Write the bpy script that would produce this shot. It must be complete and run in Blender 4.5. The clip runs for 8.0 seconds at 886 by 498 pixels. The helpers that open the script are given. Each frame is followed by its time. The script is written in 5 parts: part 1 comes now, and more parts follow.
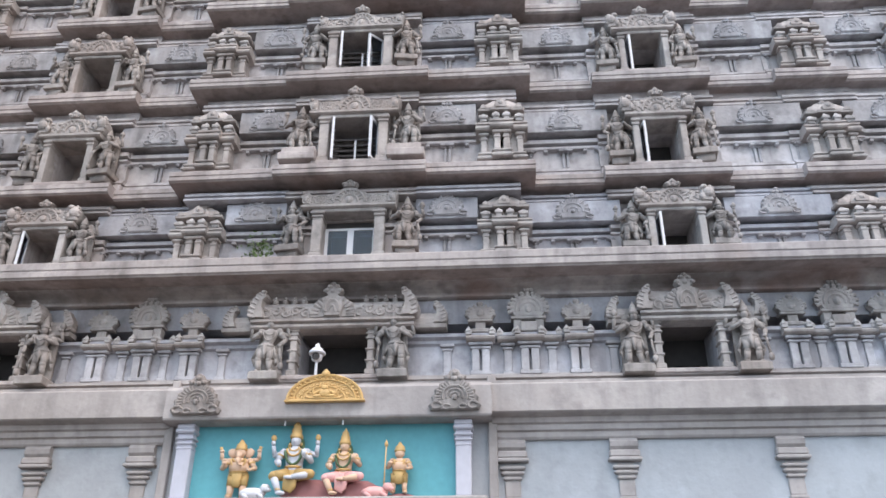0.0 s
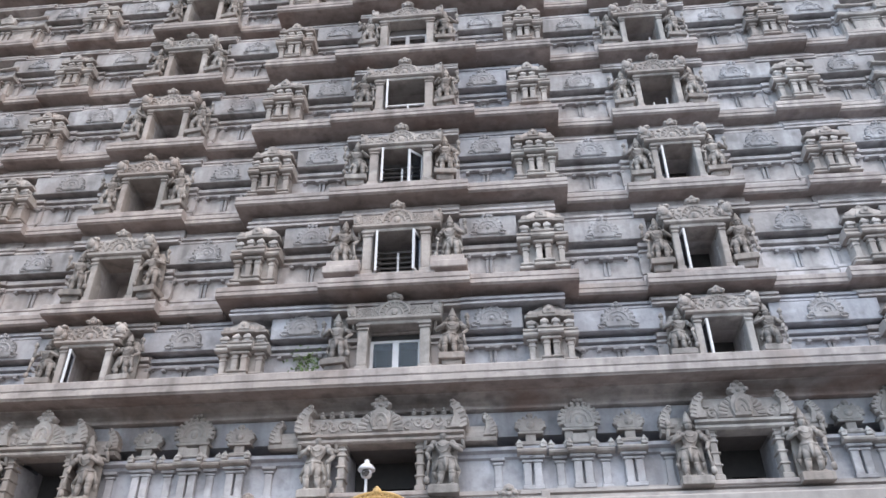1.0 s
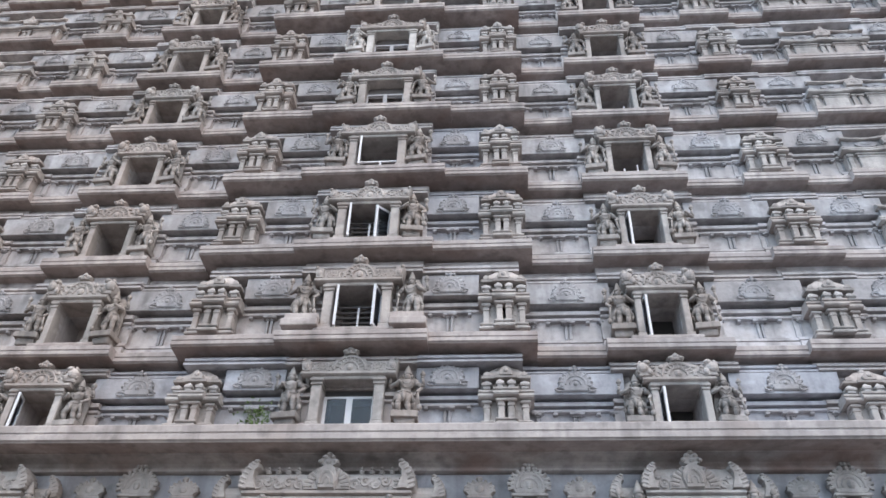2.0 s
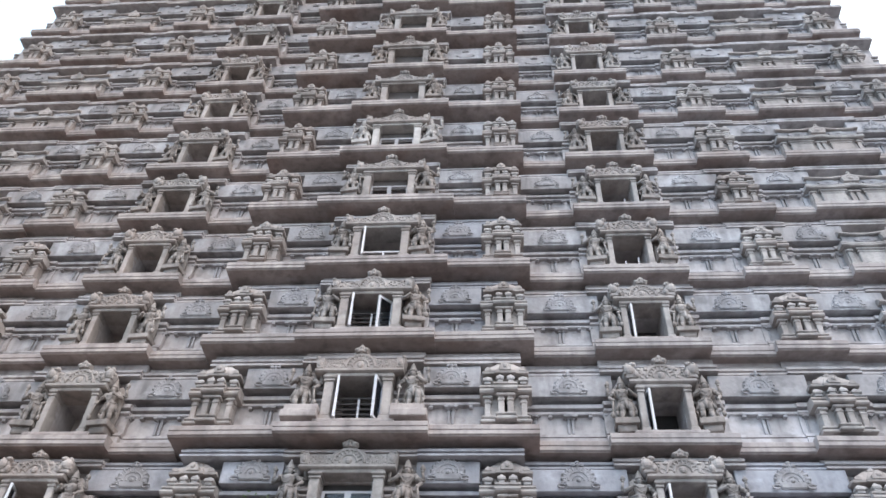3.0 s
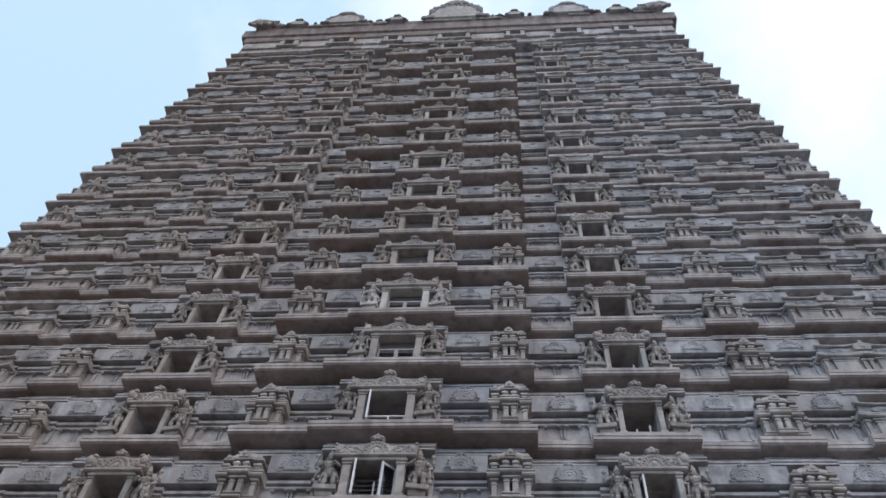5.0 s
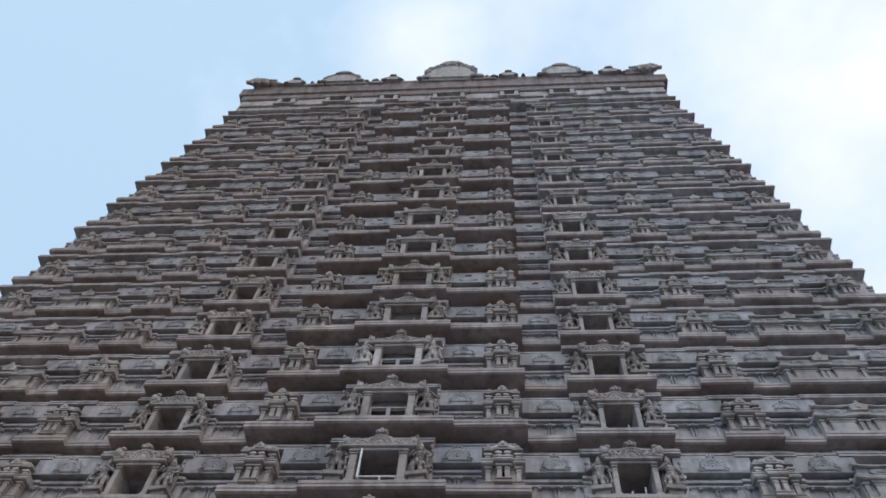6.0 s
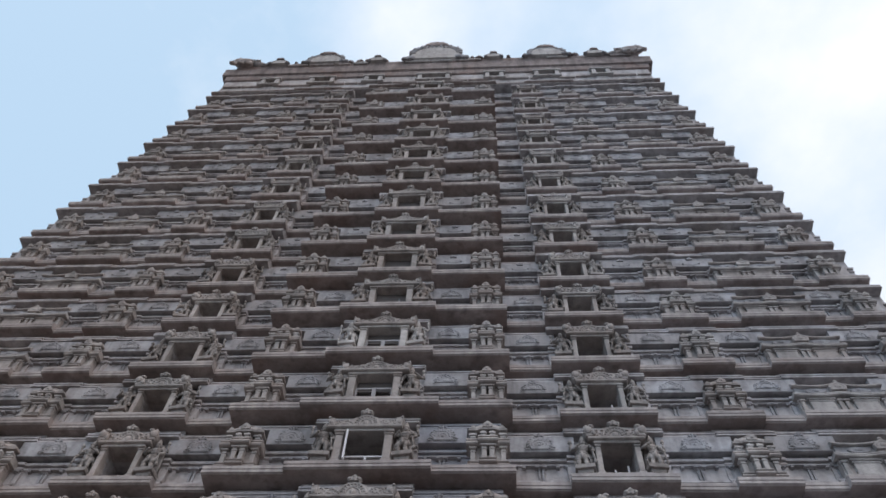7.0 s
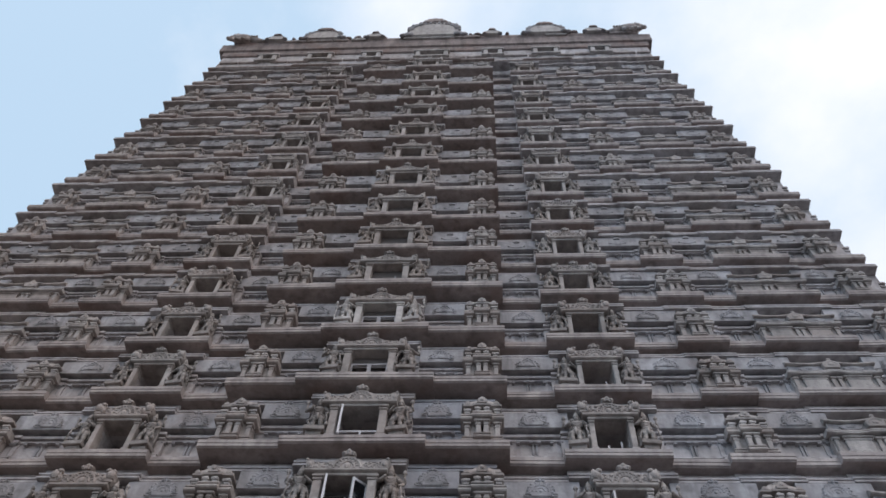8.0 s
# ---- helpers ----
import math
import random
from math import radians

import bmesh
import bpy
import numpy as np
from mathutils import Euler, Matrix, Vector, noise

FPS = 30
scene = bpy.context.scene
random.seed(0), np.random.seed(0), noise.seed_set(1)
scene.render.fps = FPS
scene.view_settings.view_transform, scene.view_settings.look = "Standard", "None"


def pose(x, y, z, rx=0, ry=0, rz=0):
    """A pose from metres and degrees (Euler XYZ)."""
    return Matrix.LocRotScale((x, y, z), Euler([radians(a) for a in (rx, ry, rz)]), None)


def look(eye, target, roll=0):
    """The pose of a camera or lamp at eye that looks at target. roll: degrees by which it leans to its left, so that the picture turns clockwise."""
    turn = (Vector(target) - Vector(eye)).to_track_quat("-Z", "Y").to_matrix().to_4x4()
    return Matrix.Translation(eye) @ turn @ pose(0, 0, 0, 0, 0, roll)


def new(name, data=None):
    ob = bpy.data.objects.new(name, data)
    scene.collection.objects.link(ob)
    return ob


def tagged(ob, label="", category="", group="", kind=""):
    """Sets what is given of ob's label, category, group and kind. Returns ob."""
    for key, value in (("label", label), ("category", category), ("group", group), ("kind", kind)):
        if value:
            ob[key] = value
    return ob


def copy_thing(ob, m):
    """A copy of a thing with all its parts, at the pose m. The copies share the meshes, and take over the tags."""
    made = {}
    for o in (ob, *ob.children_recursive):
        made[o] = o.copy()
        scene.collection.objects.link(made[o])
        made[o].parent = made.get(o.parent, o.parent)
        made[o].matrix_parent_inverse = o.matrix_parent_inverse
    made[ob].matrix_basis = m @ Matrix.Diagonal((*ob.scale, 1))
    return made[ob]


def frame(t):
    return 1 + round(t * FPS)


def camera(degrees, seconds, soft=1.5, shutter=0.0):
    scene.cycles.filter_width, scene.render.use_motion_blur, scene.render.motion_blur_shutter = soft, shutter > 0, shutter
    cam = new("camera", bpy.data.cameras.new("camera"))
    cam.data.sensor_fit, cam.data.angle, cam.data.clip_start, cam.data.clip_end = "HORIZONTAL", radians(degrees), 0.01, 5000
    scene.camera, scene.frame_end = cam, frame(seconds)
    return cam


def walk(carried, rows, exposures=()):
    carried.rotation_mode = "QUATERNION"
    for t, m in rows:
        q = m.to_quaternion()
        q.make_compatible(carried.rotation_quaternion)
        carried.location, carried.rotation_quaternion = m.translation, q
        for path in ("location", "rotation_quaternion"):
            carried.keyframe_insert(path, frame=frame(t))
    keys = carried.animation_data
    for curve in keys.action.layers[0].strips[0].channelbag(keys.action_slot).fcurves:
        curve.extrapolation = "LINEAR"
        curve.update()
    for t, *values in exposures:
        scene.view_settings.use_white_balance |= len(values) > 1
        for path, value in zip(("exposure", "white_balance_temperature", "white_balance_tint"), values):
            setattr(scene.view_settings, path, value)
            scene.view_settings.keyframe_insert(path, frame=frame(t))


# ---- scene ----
cam = camera(56.24, 8.0, soft=1.65)
PATH = [
    (0, pose(3.749, -0.032, 1.589, 118.007, -0.250, 4.037)),
    (0.5, pose(3.338, -0.165, 1.618, 122.068, 0.898, 3.799)),
    (1, pose(2.979, -0.223, 1.615, 125.428, 0.118, 5.416)),
    (1.5, pose(3.710, -0.041, 1.594, 127.362, -1.112, 4.421)),
    (1.7, pose(3.866, -0.007, 1.587, 128.125, -1.385, 4.065)),
    (2.8, pose(3.963, -0.071, 1.624, 134.692, -1.983, 3.674)),
    (3, pose(3.953, -0.102, 1.599, 135.795, -2.128, 3.633)),
    (3.5, pose(3.930, -0.110, 1.605, 139.112, -2.371, 3.706)),
    (4, pose(4.053, -0.073, 1.605, 141.506, -3.121, 3.957)),
    (4.5, pose(4.038, -0.061, 1.594, 145.089, -3.095, 3.781)),
    (4.7, pose(4.073, -0.041, 1.596, 145.996, -3.123, 3.739)),
    (5.8, pose(4.128, -0.033, 1.628, 150.418, -3.156, 3.165)),
    (6, pose(4.115, -0.023, 1.633, 151.090, -3.013, 3.085)),
    (6.5, pose(4.134, -0.031, 1.603, 150.741, -2.378, 2.641)),
    (7, pose(4.104, -0.036, 1.588, 149.867, -2.099, 2.563)),
    (7.5, pose(4.197, -0.027, 1.593, 148.522, -2.213, 2.278)),
    (8, pose(4.200, 0.055, 1.553, 148.439, -2.166, 2.252)),
]
walk(cam, PATH, [(0.0, 1.48, 7300, 20.5), (1.0, 1.48, 7250, 19.2), (3.0, 1.48, 7200, 18.8), (4.0, 1.45, 7250, 19.2), (4.5, 0.96, 7100, 18.5), (6.0, 0.37, 7050, 18.5), (6.7, 0.37, 7100, 19.5), (7.5, 0.38, 7300, 21.5), (8.0, 0.38, 7300, 21.5)])

# ---- light ----
CLOUD = (-0.113, 0.239, 0.964)
world = bpy.data.worlds.new("sky")
scene.world = world
world.use_nodes = True
wn, wl = world.node_tree.nodes, world.node_tree.links
wn.clear()
sky = wn.new("ShaderNodeTexSky")
sky.sky_type, sky.sun_disc = "NISHITA", False
sky.sun_elevation, sky.sun_rotation = radians(64), radians(165)
sky.air_density, sky.dust_density, sky.ozone_density = 1.0, 2.5, 1.0
wco = wn.new("ShaderNodeTexCoord")
wmap = wn.new("ShaderNodeMapping")
wmap.inputs["Scale"].default_value = (1.0, 1.0, 1.6)
cloud = wn.new("ShaderNodeTexNoise")
cloud.inputs["Scale"].default_value, cloud.inputs["Detail"].default_value, cloud.inputs["Roughness"].default_value = 2.0, 7.0, 0.55
ramp = wn.new("ShaderNodeValToRGB")
ramp.color_ramp.elements[0].position, ramp.color_ramp.elements[1].position = 0.42, 0.78
white = wn.new("ShaderNodeMix")
white.data_type = "RGBA"
white.inputs["B"].default_value = (7.2, 8.1, 8.8, 1)
haze = wn.new("ShaderNodeMix")
haze.data_type = "RGBA"
haze.inputs["Factor"].default_value = 0.72
haze.inputs["B"].default_value = (4.0, 6.45, 8.45, 1)
wbg, wout = wn.new("ShaderNodeBackground"), wn.new("ShaderNodeOutputWorld")
wbg.inputs["Strength"].default_value = 0.11
wl.new(wco.outputs["Generated"], wmap.inputs["Vector"])
wl.new(wmap.outputs["Vector"], cloud.inputs["Vector"])
part_x, lean, both = wn.new("ShaderNodeSeparateXYZ"), wn.new("ShaderNodeMath"), wn.new("ShaderNodeMath")
lean.operation, both.operation = "MULTIPLY", "ADD"
lean.inputs[1].default_value = 0.32
wl.new(wco.outputs["Generated"], part_x.inputs["Vector"])
wl.new(part_x.outputs["X"], lean.inputs[0])
wl.new(lean.outputs["Value"], both.inputs[0])
wl.new(cloud.outputs["Fac"], both.inputs[1])
puff, near_puff, add_puff = wn.new("ShaderNodeVectorMath"), wn.new("ShaderNodeMapRange"), wn.new("ShaderNodeMath")
puff.operation, add_puff.operation = "DISTANCE", "ADD"
puff.inputs[1].default_value = CLOUD
near_puff.inputs["From Min"].default_value, near_puff.inputs["From Max"].default_value = 0.0, 0.11
near_puff.inputs["To Min"].default_value, near_puff.inputs["To Max"].default_value = 0.20, 0.0
wl.new(wco.outputs["Generated"], puff.inputs[0])
wl.new(puff.outputs["Value"], near_puff.inputs["Value"])
wl.new(near_puff.outputs["Result"], add_puff.inputs[0])
wl.new(both.outputs["Value"], add_puff.inputs[1])
wl.new(add_puff.outputs["Value"], ramp.inputs["Fac"])
wl.new(ramp.outputs["Color"], white.inputs["Factor"])
wl.new(sky.outputs["Color"], haze.inputs["A"])
wl.new(haze.outputs["Result"], white.inputs["A"])
wl.new(white.outputs["Result"], wbg.inputs["Color"])
wl.new(wbg.outputs["Background"], wout.inputs["Surface"])

sun = new("sun", bpy.data.lights.new("sun", "SUN"))
sun.data.energy, sun.data.angle, sun.data.color = 0.80, radians(45), (1.0, 0.97, 0.93)
sun.matrix_world = look((22, -82, 174), (0, 0, 0))

# ---- materials ----


def stone(name, c1, c2, c3, stain=0.5, rough=0.85, vary=0.10, bump=0.25, soft=1.0, rust=0.0):
    """Weathered painted cement: two tones in patches, dark runs down the wall, fine grain."""
    m = bpy.data.materials.new(name)
    m.use_nodes = True
    n, l = m.node_tree.nodes, m.node_tree.links
    b = n["Principled BSDF"]
    geo = n.new("ShaderNodeNewGeometry")
    info = n.new("ShaderNodeObjectInfo")

    def tex(scale, detail, squash=(1, 1, 1)):
        mp = n.new("ShaderNodeMapping")
        mp.inputs["Scale"].default_value = squash
        t = n.new("ShaderNodeTexNoise")
        t.inputs["Scale"].default_value, t.inputs["Detail"].default_value = scale, detail
        l.new(geo.outputs["Position"], mp.inputs["Vector"])
        l.new(mp.outputs["Vector"], t.inputs["Vector"])
        return t.outputs["Fac"]

    def ramped(fac, lo, hi):
        r = n.new("ShaderNodeMapRange")
        r.inputs["From Min"].default_value, r.inputs["From Max"].default_value = lo, hi
        l.new(fac, r.inputs["Value"])
        return r.outputs["Result"]

    def mixed(fac, a, c):
        x = n.new("ShaderNodeMix")
        x.data_type = "RGBA"
        l.new(fac, x.inputs["Factor"])
        for key, v in (("A", a), ("B", c)):
            if isinstance(v, tuple):
                x.inputs[key].default_value = (*v, 1)
            else:
                l.new(v, x.inputs[key])
        return x.outputs["Result"]

    def times(a, k):
        x = n.new("ShaderNodeMath")
        x.operation = "MULTIPLY"
        l.new(a, x.inputs[0])
        x.inputs[1].default_value = k
        return x.outputs["Value"]

    col = mixed(ramped(tex(0.35, 4), 0.38, 0.62), c1, c2)
    col = mixed(times(info.outputs["Random"], vary * 5), col, c3)
    col = mixed(times(ramped(tex(0.8, 7), 0.50, 0.66), 0.55 * soft), col, tuple(min(1, v * 1.45) for v in c1))
    col = mixed(times(ramped(tex(0.55, 6), 0.55, 0.72), 0.5 * soft), col, (c2[0] * 0.78, c2[1] * 0.66, c2[2] * 0.60))
    runs = ramped(tex(1.0, 6, (2.2, 2.2, 0.28)), 0.48, 0.74)
    col = mixed(times(runs, stain), col, tuple(v * 0.36 for v in c2))
    col = mixed(times(ramped(tex(2.3, 9), 0.53, 0.70), 0.6 * soft), col, tuple(v * 0.50 for v in c2))
    drips = ramped(tex(1.0, 6, (4.5, 4.5, 0.5)), 0.56, 0.72)
    col = mixed(times(drips, stain * 0.45), col, tuple(v * 0.42 for v in c2))
    grain = tex(9.0, 8)
    col = mixed(times(ramped(grain, 0.52, 0.8), 0.45 * soft), col, tuple(v * 0.55 for v in c1))
    col = mixed(times(ramped(tex(3.2, 5), 0.56, 0.75), 0.35 * soft), col, tuple(min(1, v * 1.3) for v in c1))
    if rust:
        col = mixed(times(ramped(tex(0.42, 6, (1.0, 1.0, 1.4)), 0.52, 0.66), rust), col, (0.22, 0.115, 0.085))
    # tint across the front: browner and darker to the left, cooler and paler right
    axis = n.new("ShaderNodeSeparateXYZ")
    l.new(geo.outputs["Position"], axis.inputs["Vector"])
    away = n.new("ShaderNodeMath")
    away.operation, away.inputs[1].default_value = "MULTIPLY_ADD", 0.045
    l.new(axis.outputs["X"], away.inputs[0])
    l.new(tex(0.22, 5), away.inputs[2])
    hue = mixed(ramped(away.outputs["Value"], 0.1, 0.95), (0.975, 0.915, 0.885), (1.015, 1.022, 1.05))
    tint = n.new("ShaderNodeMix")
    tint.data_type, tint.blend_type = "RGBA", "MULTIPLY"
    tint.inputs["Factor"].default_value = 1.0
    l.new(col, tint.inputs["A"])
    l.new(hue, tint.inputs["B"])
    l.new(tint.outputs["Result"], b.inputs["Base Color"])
    b.inputs["Roughness"].default_value = rough
    b.inputs["Specular IOR Level"].default_value = 0.25
    bm_ = n.new("ShaderNodeBump")
    bm_.inputs["Strength"].default_value, bm_.inputs["Distance"].default_value = bump, 0.04
    l.new(grain, bm_.inputs["Height"])
    l.new(bm_.outputs["Normal"], b.inputs["Normal"])
    return m


def plain(name, c, rough=0.6, metal=0.0, spread=0.25):
    """A simple surface with a mild mottling."""
    m = bpy.data.materials.new(name)
    m.use_nodes = True
    n, l = m.node_tree.nodes, m.node_tree.links
    b = n["Principled BSDF"]
    t = n.new("ShaderNodeTexNoise")
    t.inputs["Scale"].default_value, t.inputs["Detail"].default_value = 6.0, 6.0
    g = n.new("ShaderNodeNewGeometry")
    l.new(g.outputs["Position"], t.inputs["Vector"])
    x = n.new("ShaderNodeMix")
    x.data_type = "RGBA"
    x.inputs["A"].default_value = (*[v * (1 - spread) for v in c], 1)
    x.inputs["B"].default_value = (*[min(1, v * (1 + spread)) for v in c], 1)
    l.new(t.outputs["Fac"], x.inputs["Factor"])
    l.new(x.outputs["Result"], b.inputs["Base Color"])
    b.inputs["Roughness"].default_value, b.inputs["Metallic"].default_value = rough, metal
    return m


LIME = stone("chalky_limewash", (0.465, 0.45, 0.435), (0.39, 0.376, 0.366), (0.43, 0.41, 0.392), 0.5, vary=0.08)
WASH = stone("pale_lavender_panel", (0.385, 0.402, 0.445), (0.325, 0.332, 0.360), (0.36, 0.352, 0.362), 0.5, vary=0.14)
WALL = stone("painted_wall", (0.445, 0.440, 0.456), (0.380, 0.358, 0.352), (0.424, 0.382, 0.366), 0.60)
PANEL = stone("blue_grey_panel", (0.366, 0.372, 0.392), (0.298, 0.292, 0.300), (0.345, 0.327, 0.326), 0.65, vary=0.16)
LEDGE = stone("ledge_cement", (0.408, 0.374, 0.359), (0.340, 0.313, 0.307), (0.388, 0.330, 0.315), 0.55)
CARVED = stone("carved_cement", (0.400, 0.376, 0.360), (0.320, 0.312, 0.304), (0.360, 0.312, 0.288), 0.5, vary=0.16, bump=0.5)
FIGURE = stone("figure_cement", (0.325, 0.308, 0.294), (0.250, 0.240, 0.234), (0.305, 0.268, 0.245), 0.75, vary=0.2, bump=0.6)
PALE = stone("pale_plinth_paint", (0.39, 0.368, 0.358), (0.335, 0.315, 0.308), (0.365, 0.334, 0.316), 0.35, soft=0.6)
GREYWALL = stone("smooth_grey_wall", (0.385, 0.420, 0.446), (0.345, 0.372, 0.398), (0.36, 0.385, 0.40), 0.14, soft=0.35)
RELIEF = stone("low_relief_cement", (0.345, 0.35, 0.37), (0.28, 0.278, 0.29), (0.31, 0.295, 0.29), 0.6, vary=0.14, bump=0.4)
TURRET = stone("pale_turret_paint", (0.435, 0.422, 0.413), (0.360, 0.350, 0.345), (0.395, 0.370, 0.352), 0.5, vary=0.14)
# rust-stained brown for ledge undersides, coloured darker to stand for their shade
UNDERSIDE = stone("shade_brown_underside", (0.365, 0.312, 0.295), (0.298, 0.252, 0.24), (0.335, 0.282, 0.265), 0.4, rust=0.30)
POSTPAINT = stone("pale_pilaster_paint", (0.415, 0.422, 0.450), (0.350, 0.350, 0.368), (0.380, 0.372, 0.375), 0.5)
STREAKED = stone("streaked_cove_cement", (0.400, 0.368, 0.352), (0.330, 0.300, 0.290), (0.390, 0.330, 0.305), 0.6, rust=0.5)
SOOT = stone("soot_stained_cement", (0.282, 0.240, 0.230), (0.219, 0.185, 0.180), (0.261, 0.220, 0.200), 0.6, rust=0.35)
WHITE = plain("white_paint", (0.60, 0.60, 0.63), 0.5, spread=0.1)
TEAL = plain("teal_paint", (0.085, 0.36, 0.415), 0.6, spread=0.15)
GOLD = plain("gold_paint", (0.58, 0.36, 0.14), 0.5, spread=0.3)
SKIN = plain("peach_paint", (0.60, 0.40, 0.28), 0.55)
PINK = plain("pink_paint", (0.70, 0.36, 0.34), 0.5)
BLUEWHITE = plain("ash_white_paint", (0.52, 0.53, 0.58), 0.5)
LAVENDER = plain("pale_lavender_paint", (0.46, 0.46, 0.52), 0.6, spread=0.12)
OCHRE = plain("ochre_cloth_paint", (0.42, 0.27, 0.10), 0.6, spread=0.4)
GREEN = plain("dark_green_garland_paint", (0.06, 0.11, 0.05), 0.6, spread=0.4)
MAROON = plain("maroon_rock_paint", (0.27, 0.11, 0.11), 0.7)
# near-black colours stand for unlit rooms; DARK also serves grille and lens
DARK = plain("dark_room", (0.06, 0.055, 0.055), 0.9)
ROOM = plain("unlit_room_tone", (0.045, 0.043, 0.043), 0.9)
BOARD = plain("brown_board", (0.13, 0.115, 0.11), 0.8)
LEAF = plain("weed_leaf", (0.07, 0.12, 0.03), 0.7, spread=0.4)
PAVE = stone("paving", (0.125, 0.119, 0.113), (0.10, 0.095, 0.09), (0.113, 0.107, 0.102), 0.2)
GLASS = bpy.data.materials.new("window_glass")
GLASS.use_nodes = True
gb = GLASS.node_tree.nodes["Principled BSDF"]
gb.inputs["Base Color"].default_value = (0.22, 0.28, 0.36, 1)
gb.inputs["Roughness"].default_value, gb.inputs["Transmission Weight"].default_value = 0.05, 1.0

# ---- mesh building ----


class Solid:
    """Collects the faces of one mesh."""

    def __init__(self):
        self.v, self.f, self.m, self.now = [], [], [], 0

    def add(self, vs, fs):
        k = len(self.v)
        self.v += [tuple(p) for p in vs]
        self.f += [tuple(i + k for i in f) for f in fs]
        self.m += [self.now] * len(fs)
        return self

    def paint(self, k):
        self.now = k
        return self

    def box(self, x0, x1, y0, y1, z0, z1, c=0.0):
        """A box; c chamfers its front and upright edges a little."""
        if c <= 0:
            vs = [(x, y, z) for z in (z0, z1) for x, y in ((x0, y0), (x1, y0), (x1, y1), (x0, y1))]
            return self.add(vs, [(3, 2, 1, 0), (4, 5, 6, 7), (0, 1, 5, 4), (1, 2, 6, 5), (2, 3, 7, 6), (3, 0, 4, 7)])
        out = [(x0 + c, y0), (x1 - c, y0), (x1, y0 + c), (x1, y1), (x0, y1), (x0, y0 + c)]
        ins = [(x0 + 2 * c, y0 + c), (x1 - 2 * c, y0 + c), (x1 - c, y0 + 2 * c), (x1 - c, y1), (x0 + c, y1), (x0 + c, y0 + 2 * c)]
        return self.rings([[(x, y, z) for x, y in r] for r, z in ((ins, z0), (out, z0 + c), (out, z1 - c), (ins, z1))])

    def rings(self, rs, caps=True):
        n, vs, fs = len(rs[0]), [p for r in rs for p in r], []
        for i in range(len(rs) - 1):
            fs += [(i * n + j, i * n + (j + 1) % n, (i + 1) * n + (j + 1) % n, (i + 1) * n + j) for j in range(n)]
        if caps:
            fs += [tuple(reversed(range(n))), tuple(range((len(rs) - 1) * n, len(rs) * n))]
        return self.add(vs, fs)

    def run(self, prof, x0, x1):
        """A moulding: the (y, z) outline swept along x."""
        n = len(prof)
        vs = [(x0, y, z) for y, z in prof] + [(x1, y, z) for y, z in prof]
        return self.add(vs, [tuple(range(n)), tuple(reversed(range(n, 2 * n)))] + [(j, j + n, (j + 1) % n + n, (j + 1) % n) for j in range(n)])

    def plate(self, outline, y0, y1, c=0.03):
        """A thick plate with an (x, z) outline; its front edge is rounded off."""
        cx = sum(p[0] for p in outline) / len(outline)
        cz = sum(p[1] for p in outline) / len(outline)
        k = [(cx + (x - cx) * (1 - c * 2), cz + (z - cz) * (1 - c * 2)) for x, z in outline]
        return self.rings([[(x, y0, z) for x, z in k], [(x, y0 + abs(y1 - y0) * 0.35, z) for x, z in outline], [(x, y1, z) for x, z in outline]])

    def ball(self, c, r, n=8, m=6):
        rx, ry, rz = r if isinstance(r, tuple) else (r, r, r)
        rs = []
        for i in range(1, m):
            a = math.pi * i / m
            rs.append([(c[0] + rx * math.sin(a) * math.cos(2 * math.pi * j / n), c[1] + ry * math.sin(a) * math.sin(2 * math.pi * j / n), c[2] - rz * math.cos(a)) for j in range(n)])
        return self.rings(rs)

    def limb(self, p, q, r0, r1, n=6):
        p, q = Vector(p), Vector(q)
        d = (q - p).normalized()
        u = d.orthogonal().normalized()
        w = d.cross(u)
        rs = []
        for c, r in ((p, r0), (q, r1)):
            rs.append([c + r * (math.cos(2 * math.pi * j / n) * u + math.sin(2 * math.pi * j / n) * w) for j in range(n)])
        return self.rings(rs)

    def lathe(self, prof, cx, cy, n=8):
        return self.rings([[(cx + r * math.cos(2 * math.pi * (j + 0.5) / n), cy + r * math.sin(2 * math.pi * (j + 0.5) / n), z) for j in range(n)] for r, z in prof])

    def hoop(self, c, ra, rb, tube, a0=0.0, a1=2 * math.pi, n=14):
        """A round bar bent on an ellipse that faces the front."""
        k, rs = 5, []
        for i in range(n + 1):
            a = a0 + (a1 - a0) * i / n
            rs.append([(c[0] + math.cos(a) * (ra + tube * math.cos(2 * math.pi * j / k)), c[1] + tube * math.sin(2 * math.pi * j / k), c[2] + math.sin(a) * (rb + tube * math.cos(2 * math.pi * j / k))) for j in range(k)])
        return self.rings(rs)

    def mesh(self, name, material, smooth=False, more=()):
        me = bpy.data.meshes.new(name)
        me.from_pydata(self.v, [], self.f)
        b = bmesh.new()
        b.from_mesh(me)
        bmesh.ops.recalc_face_normals(b, faces=b.faces)
        b.to_mesh(me)
        b.free()
        for mat in (material, *more):
            me.materials.append(mat)
        me.polygons.foreach_set("material_index", self.m)
        if smooth:
            me.polygons.foreach_set("use_smooth", [True] * len(me.polygons))
        return me


def part(name, s, material, parent, label="", smooth=False):
    """Links a solid, or a mesh that alike parts share, as one part under a thing or part."""
    ob = new(name, s if isinstance(s, bpy.types.Mesh) else s.mesh(name, material, smooth))
    ob.parent = parent
    return tagged(ob, label) if label else ob


def thing(name, label, category, group="", kind=""):
    return tagged(new(name), label, category, group, kind)


def spot(x, y, z, k=1.0, kz=None, kx=None):
    return Matrix.LocRotScale((x, y, z), None, (kx or k, k, kz or k))

